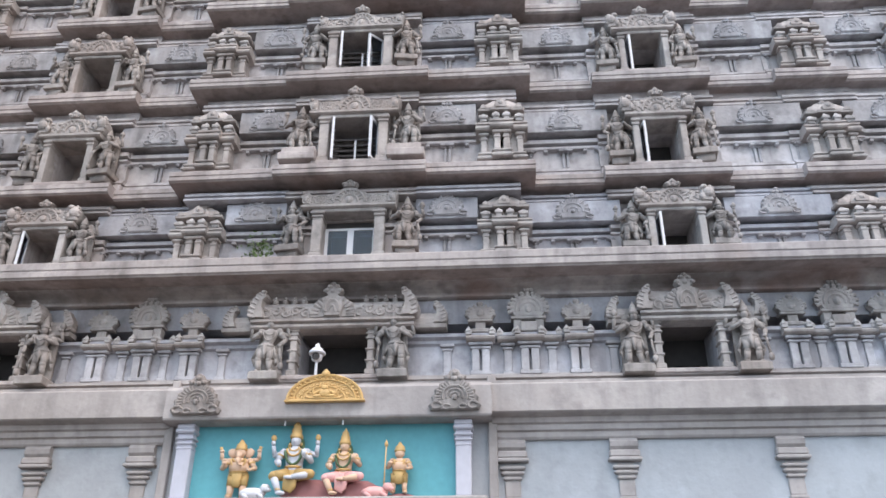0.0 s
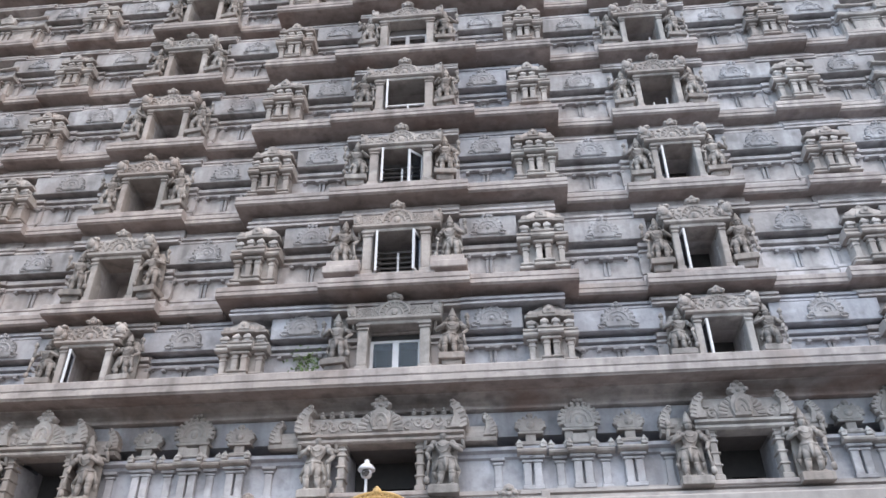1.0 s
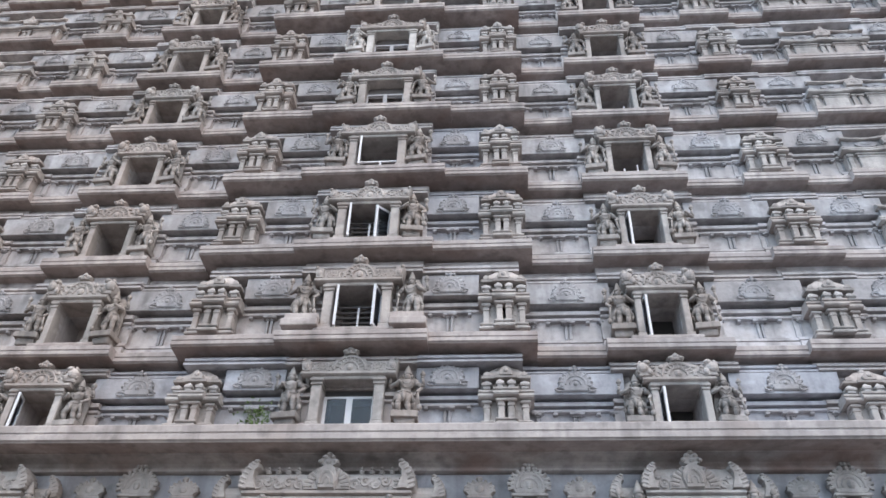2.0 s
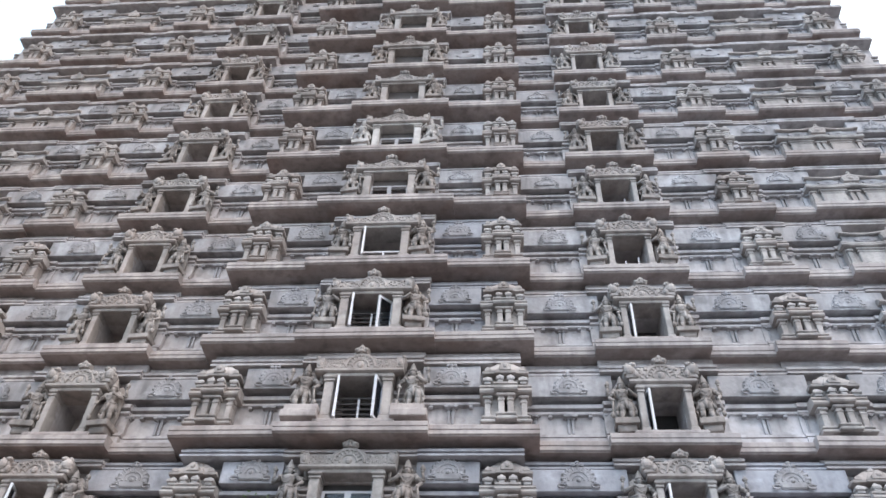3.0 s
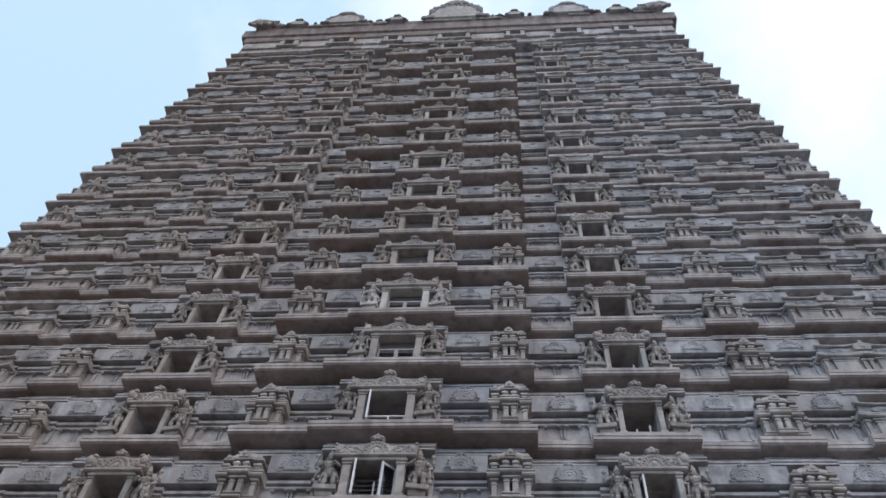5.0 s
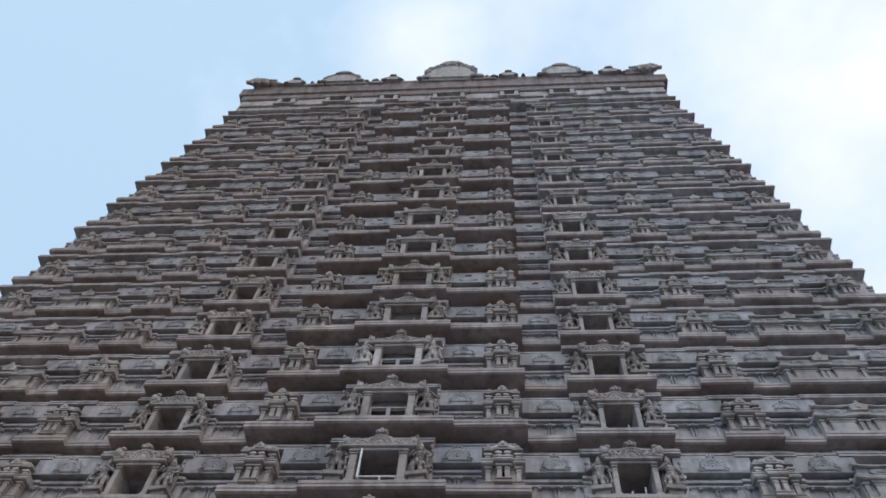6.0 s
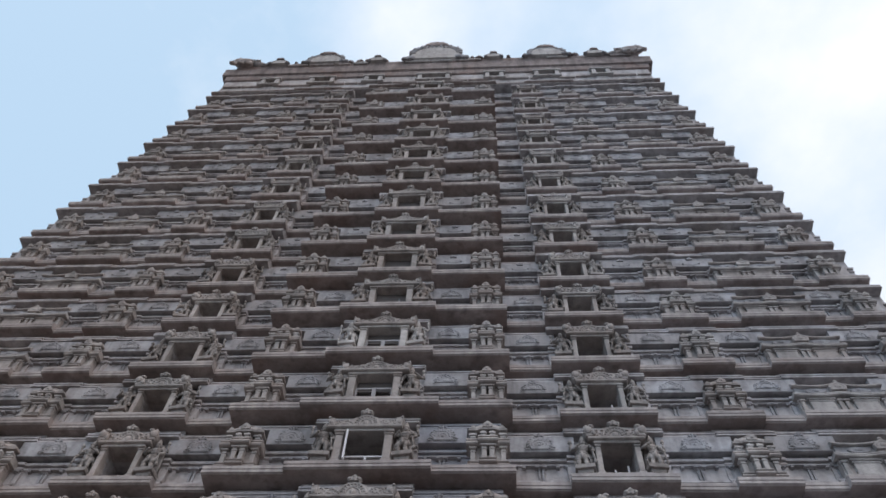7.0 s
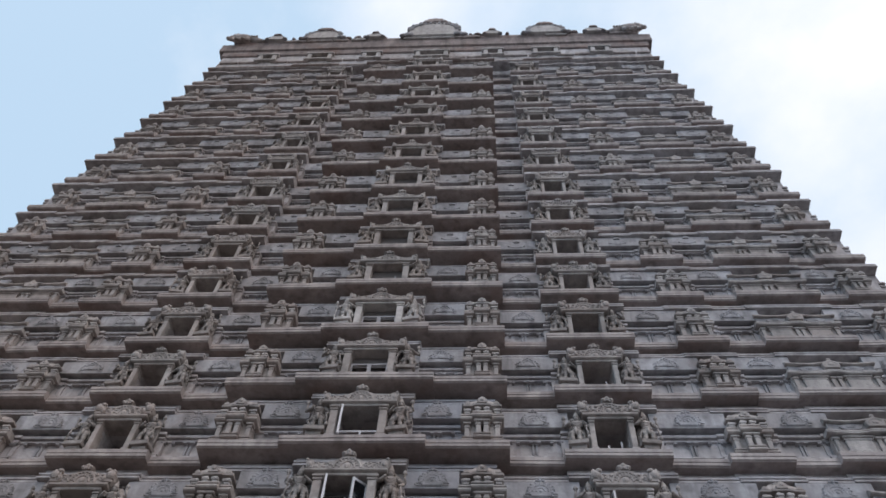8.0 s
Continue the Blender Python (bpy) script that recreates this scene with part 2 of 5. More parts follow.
# ---- plan of the tower ----
SILL = [8.05, 11.12, 13.91, 17.19, 20.35, 23.54, 26.61, 29.83, 32.89, 36.17, 39.44, 43.13, 46.58, 50.34, 53.95, 57.65, 61.44, 64.84]
FRONT, BATTER = 17.10, 0.0603


def front(z):
    return FRONT + BATTER * z


def half(z):
    return 23.34 - 0.0881 * z


def side(z):
    return 8.53 - 0.0205 * z


BACK = 36.0
tower = thing("temple_tower", "tall tapering grey temple gateway tower with stacked carved storeys", "temple tower")
AXIS = 0.0
PROFILE = [(-0.14, -0.40), (-0.14, 0.05), (0.10, 0.065), (0.10, 0.11), (-0.08, 0.12), (-0.08, 0.19), (0.02, 0.22), (0.02, 0.76), (-0.05, 0.79), (-0.05, 0.85),
           (0.12, 0.865), (0.12, 0.91), (-0.10, 0.93), (-0.10, 1.03), (-0.06, 1.06), (0.14, 1.07), (0.14, 1.82), (-0.22, 1.84), (-0.22, 1.90), (-0.06, 1.92), (-0.06, 1.97), (-0.18, 1.99),
           (-0.18, 2.06), (0.02, 2.08), (0.02, 2.15), (0.08, 2.18), (0.09, 2.36), (0.22, 2.40), (0.22, 9.0)]


def cut(z0, z1, v, back, hollow=0.22, lip=0.0):
    """The wall's moulded outline between two heights, closed at the back."""
    pts = []
    line = [((hollow if o == 0.22 else o) - (lip if z > 1.83 else 0.0), z * v if z < 9 else 99.0) for o, z in PROFILE]
    for (o0, a), (o1, c) in zip(line, line[1:]):
        for o, z, inside in ((o0, a, z0 <= a <= z1), (o0 + (o1 - o0) * (z0 - a) / (c - a + 1e-9), z0, a < z0 < c), (o0 + (o1 - o0) * (z1 - a) / (c - a + 1e-9), z1, a < z1 < c)):
            if inside and (not pts or abs(pts[-1][1] - z) > 1e-6 or abs(pts[-1][0] - o) > 1e-6):
                pts.append((o, z))
    return pts + [(back, pts[-1][1]), (back, pts[0][1])]


WALL_AT = {"middle": 0.46, "wing": 0.68, "window": 1.0, "shrine": 1.14, "sala": 1.14, "corner": 1.14}


def slab(back, k=1.0):
    """The outline of a ledge that juts out below each storey; k stretches its face."""
    prof = [(-0.20, 0.02), (-0.29, 0.0), (-0.31, -0.02), (-0.31, -0.15), (-0.285, -0.165), (-0.285, -0.185), (-0.31, -0.20), (-0.31, -0.30), (-0.26, -0.32), (-0.24, -0.34), (back, -0.37), (back, 0.02)]
    return [(y, -0.25 + z * k) for y, z in prof]


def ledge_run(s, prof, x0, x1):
    """Sweeps a ledge; its brown underside is coloured darker to deepen the shade there."""
    s.run(prof, x0, x1)
    # hand-laid cement: one end sits a little higher, the edge wanders
    n = len(prof)
    lift, push = rnd.uniform(-0.018, 0.018), rnd.uniform(-0.012, 0.012)
    for k in range(len(s.v) - n, len(s.v)):
        x, y, z = s.v[k]
        s.v[k] = (x, y + push, z + lift)
    # faces turned down get the shade-darkened brown
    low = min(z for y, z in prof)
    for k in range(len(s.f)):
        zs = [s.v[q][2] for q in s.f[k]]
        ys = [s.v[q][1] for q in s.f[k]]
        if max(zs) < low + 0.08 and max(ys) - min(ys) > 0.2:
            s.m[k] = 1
    return s


def bays(i):
    """The bays of one side of a storey from the axis to the corner: from, to, setback, what it carries."""
    z = SILL[i - 1]
    w, s = half(z), side(z)
    flat = i <= 2
    a, c = {5: 2.25, 6: 2.35, 7: 2.0, 8: 1.95}.get(i, 2.0 if i < 5 else 1.62), 4.82
    b = 1.62 - 0.048 * max(0, i - 7)
    return [(0, a, 0.30 if flat else 0.0, "middle"), (a, c, 0.48 if flat else 0.22, "wing"), (c, s - b, 0.45, "recess"),
            (s - b, s + b, 0.60, "window"), (s + b, 0.5325 * w, 0.74, "recess"), (0.5325 * w, 0.622 * w, 0.66, "shrine"),
            (0.622 * w, 0.684 * w, 0.74, "recess"), (0.684 * w, 0.843 * w, 0.66, "sala"), (0.843 * w, 0.896 * w, 0.74, "recess"),
            (0.896 * w, w, 0.72, "corner")]


rnd = random.Random(7)

# ---- ornaments, each built once ----


def make_shrine(label, group):
    """A miniature shrine against the wall: pillared body, one heavy eave, a row of peaked turrets and a low vaulted cap."""
    hw = 0.56
    t = thing("miniature_shrine", label, "shrine", group)
    b = Solid()
    b.box(-hw - 0.10, hw + 0.10, -0.12, 0.5, 0, 0.07, 0.02).box(-hw - 0.03, hw + 0.03, -0.05, 0.5, 0.07, 0.13, 0.015).box(-hw - 0.07, hw + 0.07, -0.09, 0.5, 0.13, 0.19, 0.02)
    b.box(-0.28, 0.28, -0.26, 0.1, 0, 0.08, 0.02).box(-0.23, 0.23, -0.20, 0.1, 0.08, 0.14, 0.015).box(-0.27, 0.27, -0.24, 0.1, 0.14, 0.20, 0.02)
    for sx in (-1, 1):
        b.box(min(sx * 0.035, sx * (hw - 0.03)), max(sx * 0.035, sx * (hw - 0.03)), 0.06, 0.5, 0.19, 0.84).box(min(sx * 0.035, sx * 0.20), max(sx * 0.035, sx * 0.20), -0.09, 0.1, 0.19, 0.82)
    b.box(-0.06, 0.06, 0.35, 0.5, 0.16, 0.84)
    part("body", b, CARVED, t)
    post = Solid()
    post.box(-0.075, 0.075, -0.03, 0.18, 0.18, 0.64, 0.012).box(-0.095, 0.095, -0.05, 0.18, 0.56, 0.61, 0.012).box(-0.07, 0.07, -0.02, 0.18, 0.63, 0.70).box(-0.13, 0.13, -0.08, 0.18, 0.69, 0.77, 0.02)
    pm = post.mesh("pilaster", CARVED)
    for x in (-hw + 0.09, -0.12, 0.12, hw - 0.09):
        part("pilaster", pm, CARVED, t).location = (x, -0.13 if abs(x) < 0.2 else 0.0, 0)
    low = [(0.02, 0.80), (-0.06, 0.79), (-0.14, 0.81), (-0.17, 0.85), (-0.15, 0.91), (-0.08, 0.95), (-0.08, 0.98), (-0.12, 0.99), (-0.12, 1.04), (-0.04, 1.08), (0.5, 1.08), (0.5, 0.80)]
    e = Solid().run(low, -hw - 0.12, hw + 0.12).run([(y - 0.13, z + 0.012) if y < 0.4 else (y, z) for y, z in low], -0.31, 0.31)
    part("eave", e, CARVED, t)
    part("neck", Solid().box(-hw + 0.12, hw - 0.12, 0.14, 0.5, 1.07, 1.42), CARVED, t)
    tur = Solid().box(-0.09, 0.09, -0.09, 0.10, 0.0, 0.09, 0.012).box(-0.13, 0.13, -0.13, 0.10, 0.08, 0.13, 0.015)
    tur.rings([[(sx * a, sy * a, z) for sx, sy in ((-1, -1), (1, -1), (1, 1), (-1, 1))] for a, z in ((0.125, 0.13), (0.115, 0.17), (0.06, 0.22), (0.015, 0.28))])
    tm = tur.mesh("turret", TURRET)
    for x, y, k in ((-hw + 0.09, -0.02, 1.0), (-0.14, -0.12, 0.82), (0.14, -0.12, 0.82), (hw - 0.09, -0.02, 1.0)):
        part("turret", tm, TURRET, t).matrix_basis = spot(x, y, 1.075, k, 0.98)
    r = Solid()
    rim = ((-1, -0.9), (-0.95, -1), (-0.48, -1), (-0.46, -1.14), (0.46, -1.14), (0.48, -1), (0.95, -1), (1, -0.9), (1, 1), (-1, 1))
    r.rings([[(sx * a, sy * c + 0.18, z) for sx, sy in rim] for a, c, z in
             ((0.40, 0.12, 1.375), (0.61, 0.30, 1.385), (0.62, 0.31, 1.45), (0.54, 0.26, 1.48), (0.50, 0.25, 1.53), (0.43, 0.21, 1.62), (0.34, 0.15, 1.71), (0.25, 0.10, 1.79), (0.22, 0.09, 1.82))])
    for x, w, z in ((0.0, 0.17, 1.72), (-0.46, 0.09, 1.58), (0.46, 0.09, 1.58)):
        r.plate([(x + p * w, 1.45 + q * (z - 1.45)) for p, q in ((-0.9, 0.0), (0.9, 0.0), (1.0, 0.36), (0.6, 0.74), (0, 1.0), (-0.6, 0.74), (-1.0, 0.36))], -0.20 if x == 0 else -0.14, 0.1)
    r.ball((0, -0.20, 1.58), (0.07, 0.04, 0.07), 7, 5).box(-0.14, 0.14, 0.06, 0.30, 1.81, 1.86, 0.015).ball((0, 0.18, 1.90), (0.07, 0.07, 0.06), 8, 5)
    part("roof", r, CARVED, t)
    return t


def arch_outline(a, h, steps=9, flame=0.06):
    """A horseshoe arch with a scalloped rim."""
    pts = [(-a * 0.75, 0.0)]
    for k in range(steps * 2 + 1):
        q = math.pi * (1.08 - 1.16 * k / (steps * 2))
        f = 1.0 + (flame if k % 2 else 0.0)
        pts.append((a * f * math.cos(q), h * 0.42 + h * 0.55 * f * math.sin(q)))
    return pts + [(a * 0.75, 0.0)]


def kudu_solid(a=0.46, h=0.58):
    """A low-relief rosette arch: a scalloped oval with a face, leaf scrolls at its foot and a crest over the top edge."""
    s = Solid()
    edge = []
    for k in range(23):
        q = math.pi * (1.14 - 1.28 * k / 22)
        f = 1.0 + (0.09 if k % 2 else 0.0)
        edge.append((a * f * math.cos(q), h * (0.42 + 0.46 * f * math.sin(q))))
    s.plate(edge, -0.03, 0.05, 0.05)
    s.hoop((0, -0.03, h * 0.40), a * 0.56, h * 0.30, 0.026, -0.25, math.pi + 0.25, 11).ball((0, -0.03, h * 0.38), (a * 0.30, 0.05, h * 0.19), 8, 5)
    for k in range(9):
        q = math.pi * (-0.06 + 1.12 * k / 8)
        s.ball((a * 0.86 * math.cos(q), -0.035, h * (0.42 + 0.40 * math.sin(q))), (a * 0.13, 0.04, h * 0.075), 6, 4)
    for sx in (-1, 1):
        s.hoop((sx * a * 0.90, -0.03, h * 0.16), a * 0.18, h * 0.10, 0.024, 0.4, 5.6, 8)
    s.plate([(-a * 0.30, h * 0.86), (a * 0.30, h * 0.86), (a * 0.34, h * 0.98), (a * 0.14, h * 1.06), (0, h * 1.18), (-a * 0.14, h * 1.06), (-a * 0.34, h * 0.98)], -0.06, 0.05)
    s.ball((0, -0.06, h * 0.99), (a * 0.12, 0.045, h * 0.07), 6, 4)
    return s


KUDU = kudu_solid(0.42, 0.56).mesh("arch_ornament", RELIEF)
BOSS = Solid().plate([(0.40 * math.cos(q * math.pi / 7), 0.22 + 0.17 * math.sin(q * math.pi / 7)) for q in range(14)], -0.012, 0.05)
for x in (-0.36, 0.36):
    BOSS.ball((x, -0.02, 0.16), (0.06, 0.06, 0.05), 7, 5)
BOSS.plate([(-0.14, 0.46), (0.14, 0.46), (0.16, 0.54), (0.07, 0.60), (0, 0.68), (-0.07, 0.60), (-0.16, 0.54)], -0.07, 0.05).ball((0, -0.07, 0.54), (0.06, 0.05, 0.05), 6, 4)
BOSS = BOSS.mesh("arch_ornament", RELIEF)
FLAME = Solid().plate([(x * 0.9, z * 1.02) for x, z in arch_outline(0.42, 0.60, 9, 0.12)], -0.05, 0.05, 0.05)
FLAME.hoop((0, -0.05, 0.24), 0.24, 0.22, 0.028, -0.2, math.pi + 0.2, 10).hoop((0, -0.05, 0.22), 0.13, 0.12, 0.025, -0.2, math.pi + 0.2, 8).ball((0, -0.05, 0.22), (0.06, 0.05, 0.07), 7, 5)
for k in range(11):
    q = math.pi * (-0.08 + 1.16 * k / 10)
    FLAME.limb((0.29 * math.cos(q), -0.04, 0.25 + 0.26 * math.sin(q)), (0.42 * math.cos(q), -0.03, 0.25 + 0.37 * math.sin(q)), 0.022, 0.042, 6)
for x, z in ((-0.10, 0.66), (0.10, 0.66), (0.0, 0.66), (0.0, 0.74)):
    FLAME.ball((x, -0.05, z), (0.06, 0.05, 0.05), 7, 5)
for sx in (-1, 1):
    FLAME.hoop((sx * 0.40, -0.04, 0.06), 0.09, 0.06, 0.028, 0.3, 5.6, 8)
FLAME = FLAME.mesh("arch_ornament", RELIEF)
PILA = Solid().box(-0.038, 0.038, -0.055, 0.05, 0.22, 0.62, 0.01).box(-0.052, 0.052, -0.08, 0.05, 0.62, 0.66, 0.01).mesh("pilaster", RELIEF)
BRACKET = Solid().box(-0.44, 0.44, -0.13, 0.05, 0.725, 0.77, 0.01).box(-0.14, 0.14, -0.15, 0.05, 0.66, 0.725, 0.012).box(-0.44, -0.36, -0.12, 0.05, 0.66, 0.725, 0.01).box(0.36, 0.44, -0.12, 0.05, 0.66, 0.725, 0.01).ball((0, -0.14, 0.70), (0.07, 0.05, 0.05), 7, 4).mesh("bracket", RELIEF)

CONSOLE = Solid().box(-0.16, 0.16, -0.12, 0.05, 0.715, 0.76, 0.01).box(-0.09, 0.09, -0.13, 0.05, 0.66, 0.715, 0.012).ball((0, -0.13, 0.69), (0.05, 0.04, 0.04), 6, 4).mesh("bracket", RELIEF)


def make_guardian(kind, label, block=True):
    """A standing guard figure on a block or a thin slab, all one plain mesh."""
    s = Solid()
    b = (-0.05, 0.05, 0.02)[kind]
    s.box(-0.33, 0.33, -0.26, 0.42, -0.14, 0.04, 0.012).box(-0.30, 0.30, -0.23, 0.42, 0.03, 0.07, 0.015)
    if block:
        s.box(-0.25, 0.25, -0.16, 0.42, -0.36, -0.13, 0.012)
    hx, cx = b, -b * 0.4
    for sx in (-1, 1):
        free = sx * b > 0
        knee = (hx + sx * (0.13 if free else 0.10), -0.10 if free else -0.04, 0.37)
        foot = (sx * (0.15 if free else 0.12) + b * 0.4, -0.03, 0.10)
        s.limb((hx + sx * 0.085, 0, 0.66), knee, 0.105, 0.078, 8).limb(knee, foot, 0.078, 0.055, 8).ball(knee, (0.08, 0.085, 0.08), 8, 5)
        s.ball((foot[0], foot[1], 0.15), (0.075, 0.075, 0.03), 7, 4).ball((foot[0] + sx * 0.02, -0.10, 0.09), (0.05, 0.11, 0.04), 7, 4)
        sh = (cx + sx * 0.205, 0.0, 1.09)
        if (kind + (sx > 0)) % 2:
            elbow, palm = (sx * 0.38, -0.03, 0.86), (sx * 0.30, -0.20, 0.66)
        else:
            elbow, palm = (sx * 0.37, -0.06, 0.88), (sx * 0.16, -0.22, 0.98)
        s.ball(sh, (0.085, 0.08, 0.08), 8, 5).limb(sh, elbow, 0.066, 0.052, 7).limb(elbow, palm, 0.052, 0.042, 7).ball(elbow, 0.055, 7, 4).ball(palm, (0.05, 0.05, 0.06), 7, 4)
        s.limb((sh[0] + (elbow[0] - sh[0]) * 0.35 - sx * 0.012, -0.01, 1.01), (sh[0] + (elbow[0] - sh[0]) * 0.5, -0.015, 0.97), 0.082, 0.078, 7)
        up = (sx * 0.43, 0.05, 1.00)
        s.limb((sh[0], 0.03, 1.07), up, 0.055, 0.045).limb(up, (sx * 0.40, 0.0, 1.22), 0.045, 0.036).ball(up, 0.047, 6, 4).ball((sx * 0.40, -0.01, 1.25), (0.045, 0.04, 0.05), 6, 4)
        s.plate([(sx * q, zz) for q, zz in ((0.38, 1.27), (0.42, 1.27), (0.47, 1.34), (0.44, 1.42), (0.40, 1.47), (0.36, 1.42), (0.33, 1.34))][::sx], -0.04, 0.02)
        s.limb((hx + sx * 0.16, -0.02, 0.72), (hx + sx * 0.27, 0.0, 0.42), 0.035, 0.05, 5).limb((hx + sx * 0.27, 0.0, 0.42), (hx + sx * 0.24, 0.03, 0.26), 0.05, 0.015, 5)
        s.ball((cx + sx * 0.115, 0.0, 1.26), (0.035, 0.04, 0.06), 6, 4)
    s.rings([[(c + rx * math.cos(2 * math.pi * k / 10), ry * math.sin(2 * math.pi * k / 10), zz) for k in range(10)] for c, rx, ry, zz in
             ((hx, 0.10, 0.10, 0.50), (hx, 0.18, 0.13, 0.56), (hx, 0.195, 0.14, 0.66), (hx, 0.175, 0.125, 0.72), (hx * 0.6, 0.135, 0.10, 0.80), (0.0, 0.13, 0.10, 0.85), (cx * 0.6, 0.17, 0.12, 0.95), (cx, 0.20, 0.13, 1.04), (cx, 0.19, 0.11, 1.10), (cx, 0.08, 0.08, 1.14))])
    s.rings([[(hx + k1 * math.cos(2 * math.pi * k / 10), k1 * 0.74 * math.sin(2 * math.pi * k / 10), zz) for k in range(10)] for k1, zz in ((0.19, 0.69), (0.205, 0.71), (0.205, 0.74), (0.17, 0.76))])
    s.limb((hx, -0.13, 0.70), (hx, -0.14, 0.40), 0.05, 0.03, 6).ball((hx, -0.14, 0.71), (0.06, 0.04, 0.05), 7, 4)
    s.hoop((cx, -0.11, 1.07), 0.10, 0.09, 0.02, math.pi, 2 * math.pi, 8).hoop((cx, -0.12, 1.04), 0.14, 0.20, 0.014, math.pi, 2 * math.pi, 8)
    s.limb((cx, 0, 1.10), (cx, -0.01, 1.18), 0.06, 0.06, 7).ball((cx, -0.02, 1.25), (0.088, 0.095, 0.108), 9, 6).ball((cx, -0.11, 1.24), (0.018, 0.02, 0.035), 5, 4)
    s.lathe([(0.10, 1.30), (0.115, 1.33), (0.11, 1.37), (0.08, 1.40), (0.092, 1.44), (0.06, 1.48), (0.068, 1.52), (0.035, 1.57), (0.012, 1.64)], cx, -0.005, 9)
    sx = 1 if kind != 1 else -1
    s.limb((sx * 0.30, -0.21, 0.70), (sx * 0.36, -0.19, 0.16), 0.022, 0.035, 6).ball((sx * 0.36, -0.19, 0.17), (0.065, 0.065, 0.10), 8, 5)
    s.plate([(-0.30, 0.06), (0.30, 0.06), (0.28, 0.9), (0.22, 1.30), (0.13, 1.46), (-0.13, 1.46), (-0.22, 1.30), (-0.28, 0.9)], 0.14, 0.22)
    me = s.mesh("guardian_statue", FIGURE, True)
    for k in range(40):
        me.polygons[k].use_smooth = False
    ob = new("guardian_statue", me)
    return tagged(ob, label, "statue", "guardian statues beside the windows")


def pediment_solid(w=1.2, tall=0.0, curl=True):
    """A carved head: a block of relief that rises to a crest, with a curled beast head at each end."""
    s = Solid()
    s.run([(0.45, 1.33), (-0.06, 1.33), (-0.12, 1.36), (-0.12, 1.42), (-0.06, 1.45), (0.45, 1.45)], -w, w)
    n = 26
    top = []
    for k in range(n + 1):
        x = (-1 + 2 * k / n) * (w - 0.08)
        top.append((x, 1.70 + tall + (0.26 - tall) * math.exp(-(x / 0.40) ** 2) + (0.035 if k % 2 else 0.0)))
    s.rings([[(x, y, z) for x, z in [(-w + 0.08, 1.45), (w - 0.08, 1.45)] + [(x, z - d) for x, z in reversed(top)]] for y, d in ((-0.02, 0.03), (0.02, 0.0), (0.40, 0.0))])
    s.hoop((0, -0.03, 1.50), 0.40, 0.38, 0.035, 0.0, math.pi, 12).hoop((0, -0.03, 1.52), 0.22, 0.22, 0.03, 0, math.pi, 9).ball((0, -0.03, 1.58), (0.10, 0.06, 0.11), 7, 5)
    for k in range(9):
        q = math.pi * (0.08 + 0.84 * k / 8)
        s.limb((0.27 * math.cos(q), -0.02, 1.52 + 0.26 * math.sin(q)), (0.38 * math.cos(q), -0.03, 1.52 + 0.36 * math.sin(q)), 0.02, 0.035, 5)
    k = 0
    while 0.50 + 0.16 * k < w - 0.2:
        for sx in (-1, 1):
            x = sx * (0.50 + 0.16 * k)
            s.hoop((x, -0.025, 1.56 + 0.04 * (k % 2)), 0.065, 0.07, 0.024, 0.7 * k, 4.9 + 0.7 * k, 7).ball((x + sx * 0.08, -0.02, 1.68 - 0.12 * (k % 2)), (0.05, 0.04, 0.04), 6, 4)
        k += 1
    if tall > 0.05:
        for q in range(9):
            x = (q - 4) * 0.2
            if abs(x) > 0.3:
                s.ball((x, -0.03, 1.76), (0.07, 0.04, 0.045), 7, 4)
    z = 1.95
    s.plate([(-0.15, z), (0.15, z), (0.22, z + 0.09), (0.12, z + 0.13), (0.0, z + 0.24), (-0.12, z + 0.13), (-0.22, z + 0.09)], -0.08, 0.1)
    for x, q in ((-0.13, 0.07), (0.13, 0.07), (0.0, 0.13), (0.0, 0.04)):
        s.ball((x, -0.07, z + q), (0.065, 0.06, 0.055), 7, 5)
    if not curl:
        for sx in (-1, 1):
            s.plate([(sx * p, q) for p, q in ((w - 0.22, 1.45), (w - 0.01, 1.45), (w + 0.02, 1.62), (w + 0.05, 1.78), (w - 0.04, 1.84), (w - 0.12, 1.78), (w - 0.20, 1.80), (w - 0.24, 1.70))][::sx], -0.07, 0.30, 0.07)
            s.ball((sx * (w - 0.10), -0.07, 1.60), (0.08, 0.05, 0.10), 8, 5).ball((sx * (w - 0.02), -0.06, 1.78), (0.06, 0.06, 0.05), 7, 5)
        return s
    for sx in (-1, 1):
        s.plate([(sx * p, q) for p, q in ((w - 0.26, 1.45), (w + 0.02, 1.45), (w + 0.10, 1.58), (w + 0.12, 1.74), (w + 0.04, 1.88), (w - 0.10, 1.96), (w - 0.20, 1.90), (w - 0.24, 1.72))][::sx], -0.09, 0.30, 0.09)
        s.ball((sx * (w - 0.03), -0.08, 1.72), (0.15, 0.10, 0.15), 9, 6).ball((sx * (w - 0.14), -0.07, 1.88), (0.11, 0.09, 0.07), 8, 5).ball((sx * (w + 0.02), -0.06, 1.86), (0.06, 0.07, 0.08), 7, 5).ball((sx * (w - 0.20), -0.08, 1.60), (0.08, 0.07, 0.10), 7, 5)
        for q in range(4):
            s.ball((sx * (w + 0.08 - 0.012 * (q - 2) ** 2), -0.06, 1.50 + 0.11 * q), (0.06, 0.06, 0.05), 6, 4)
    return s


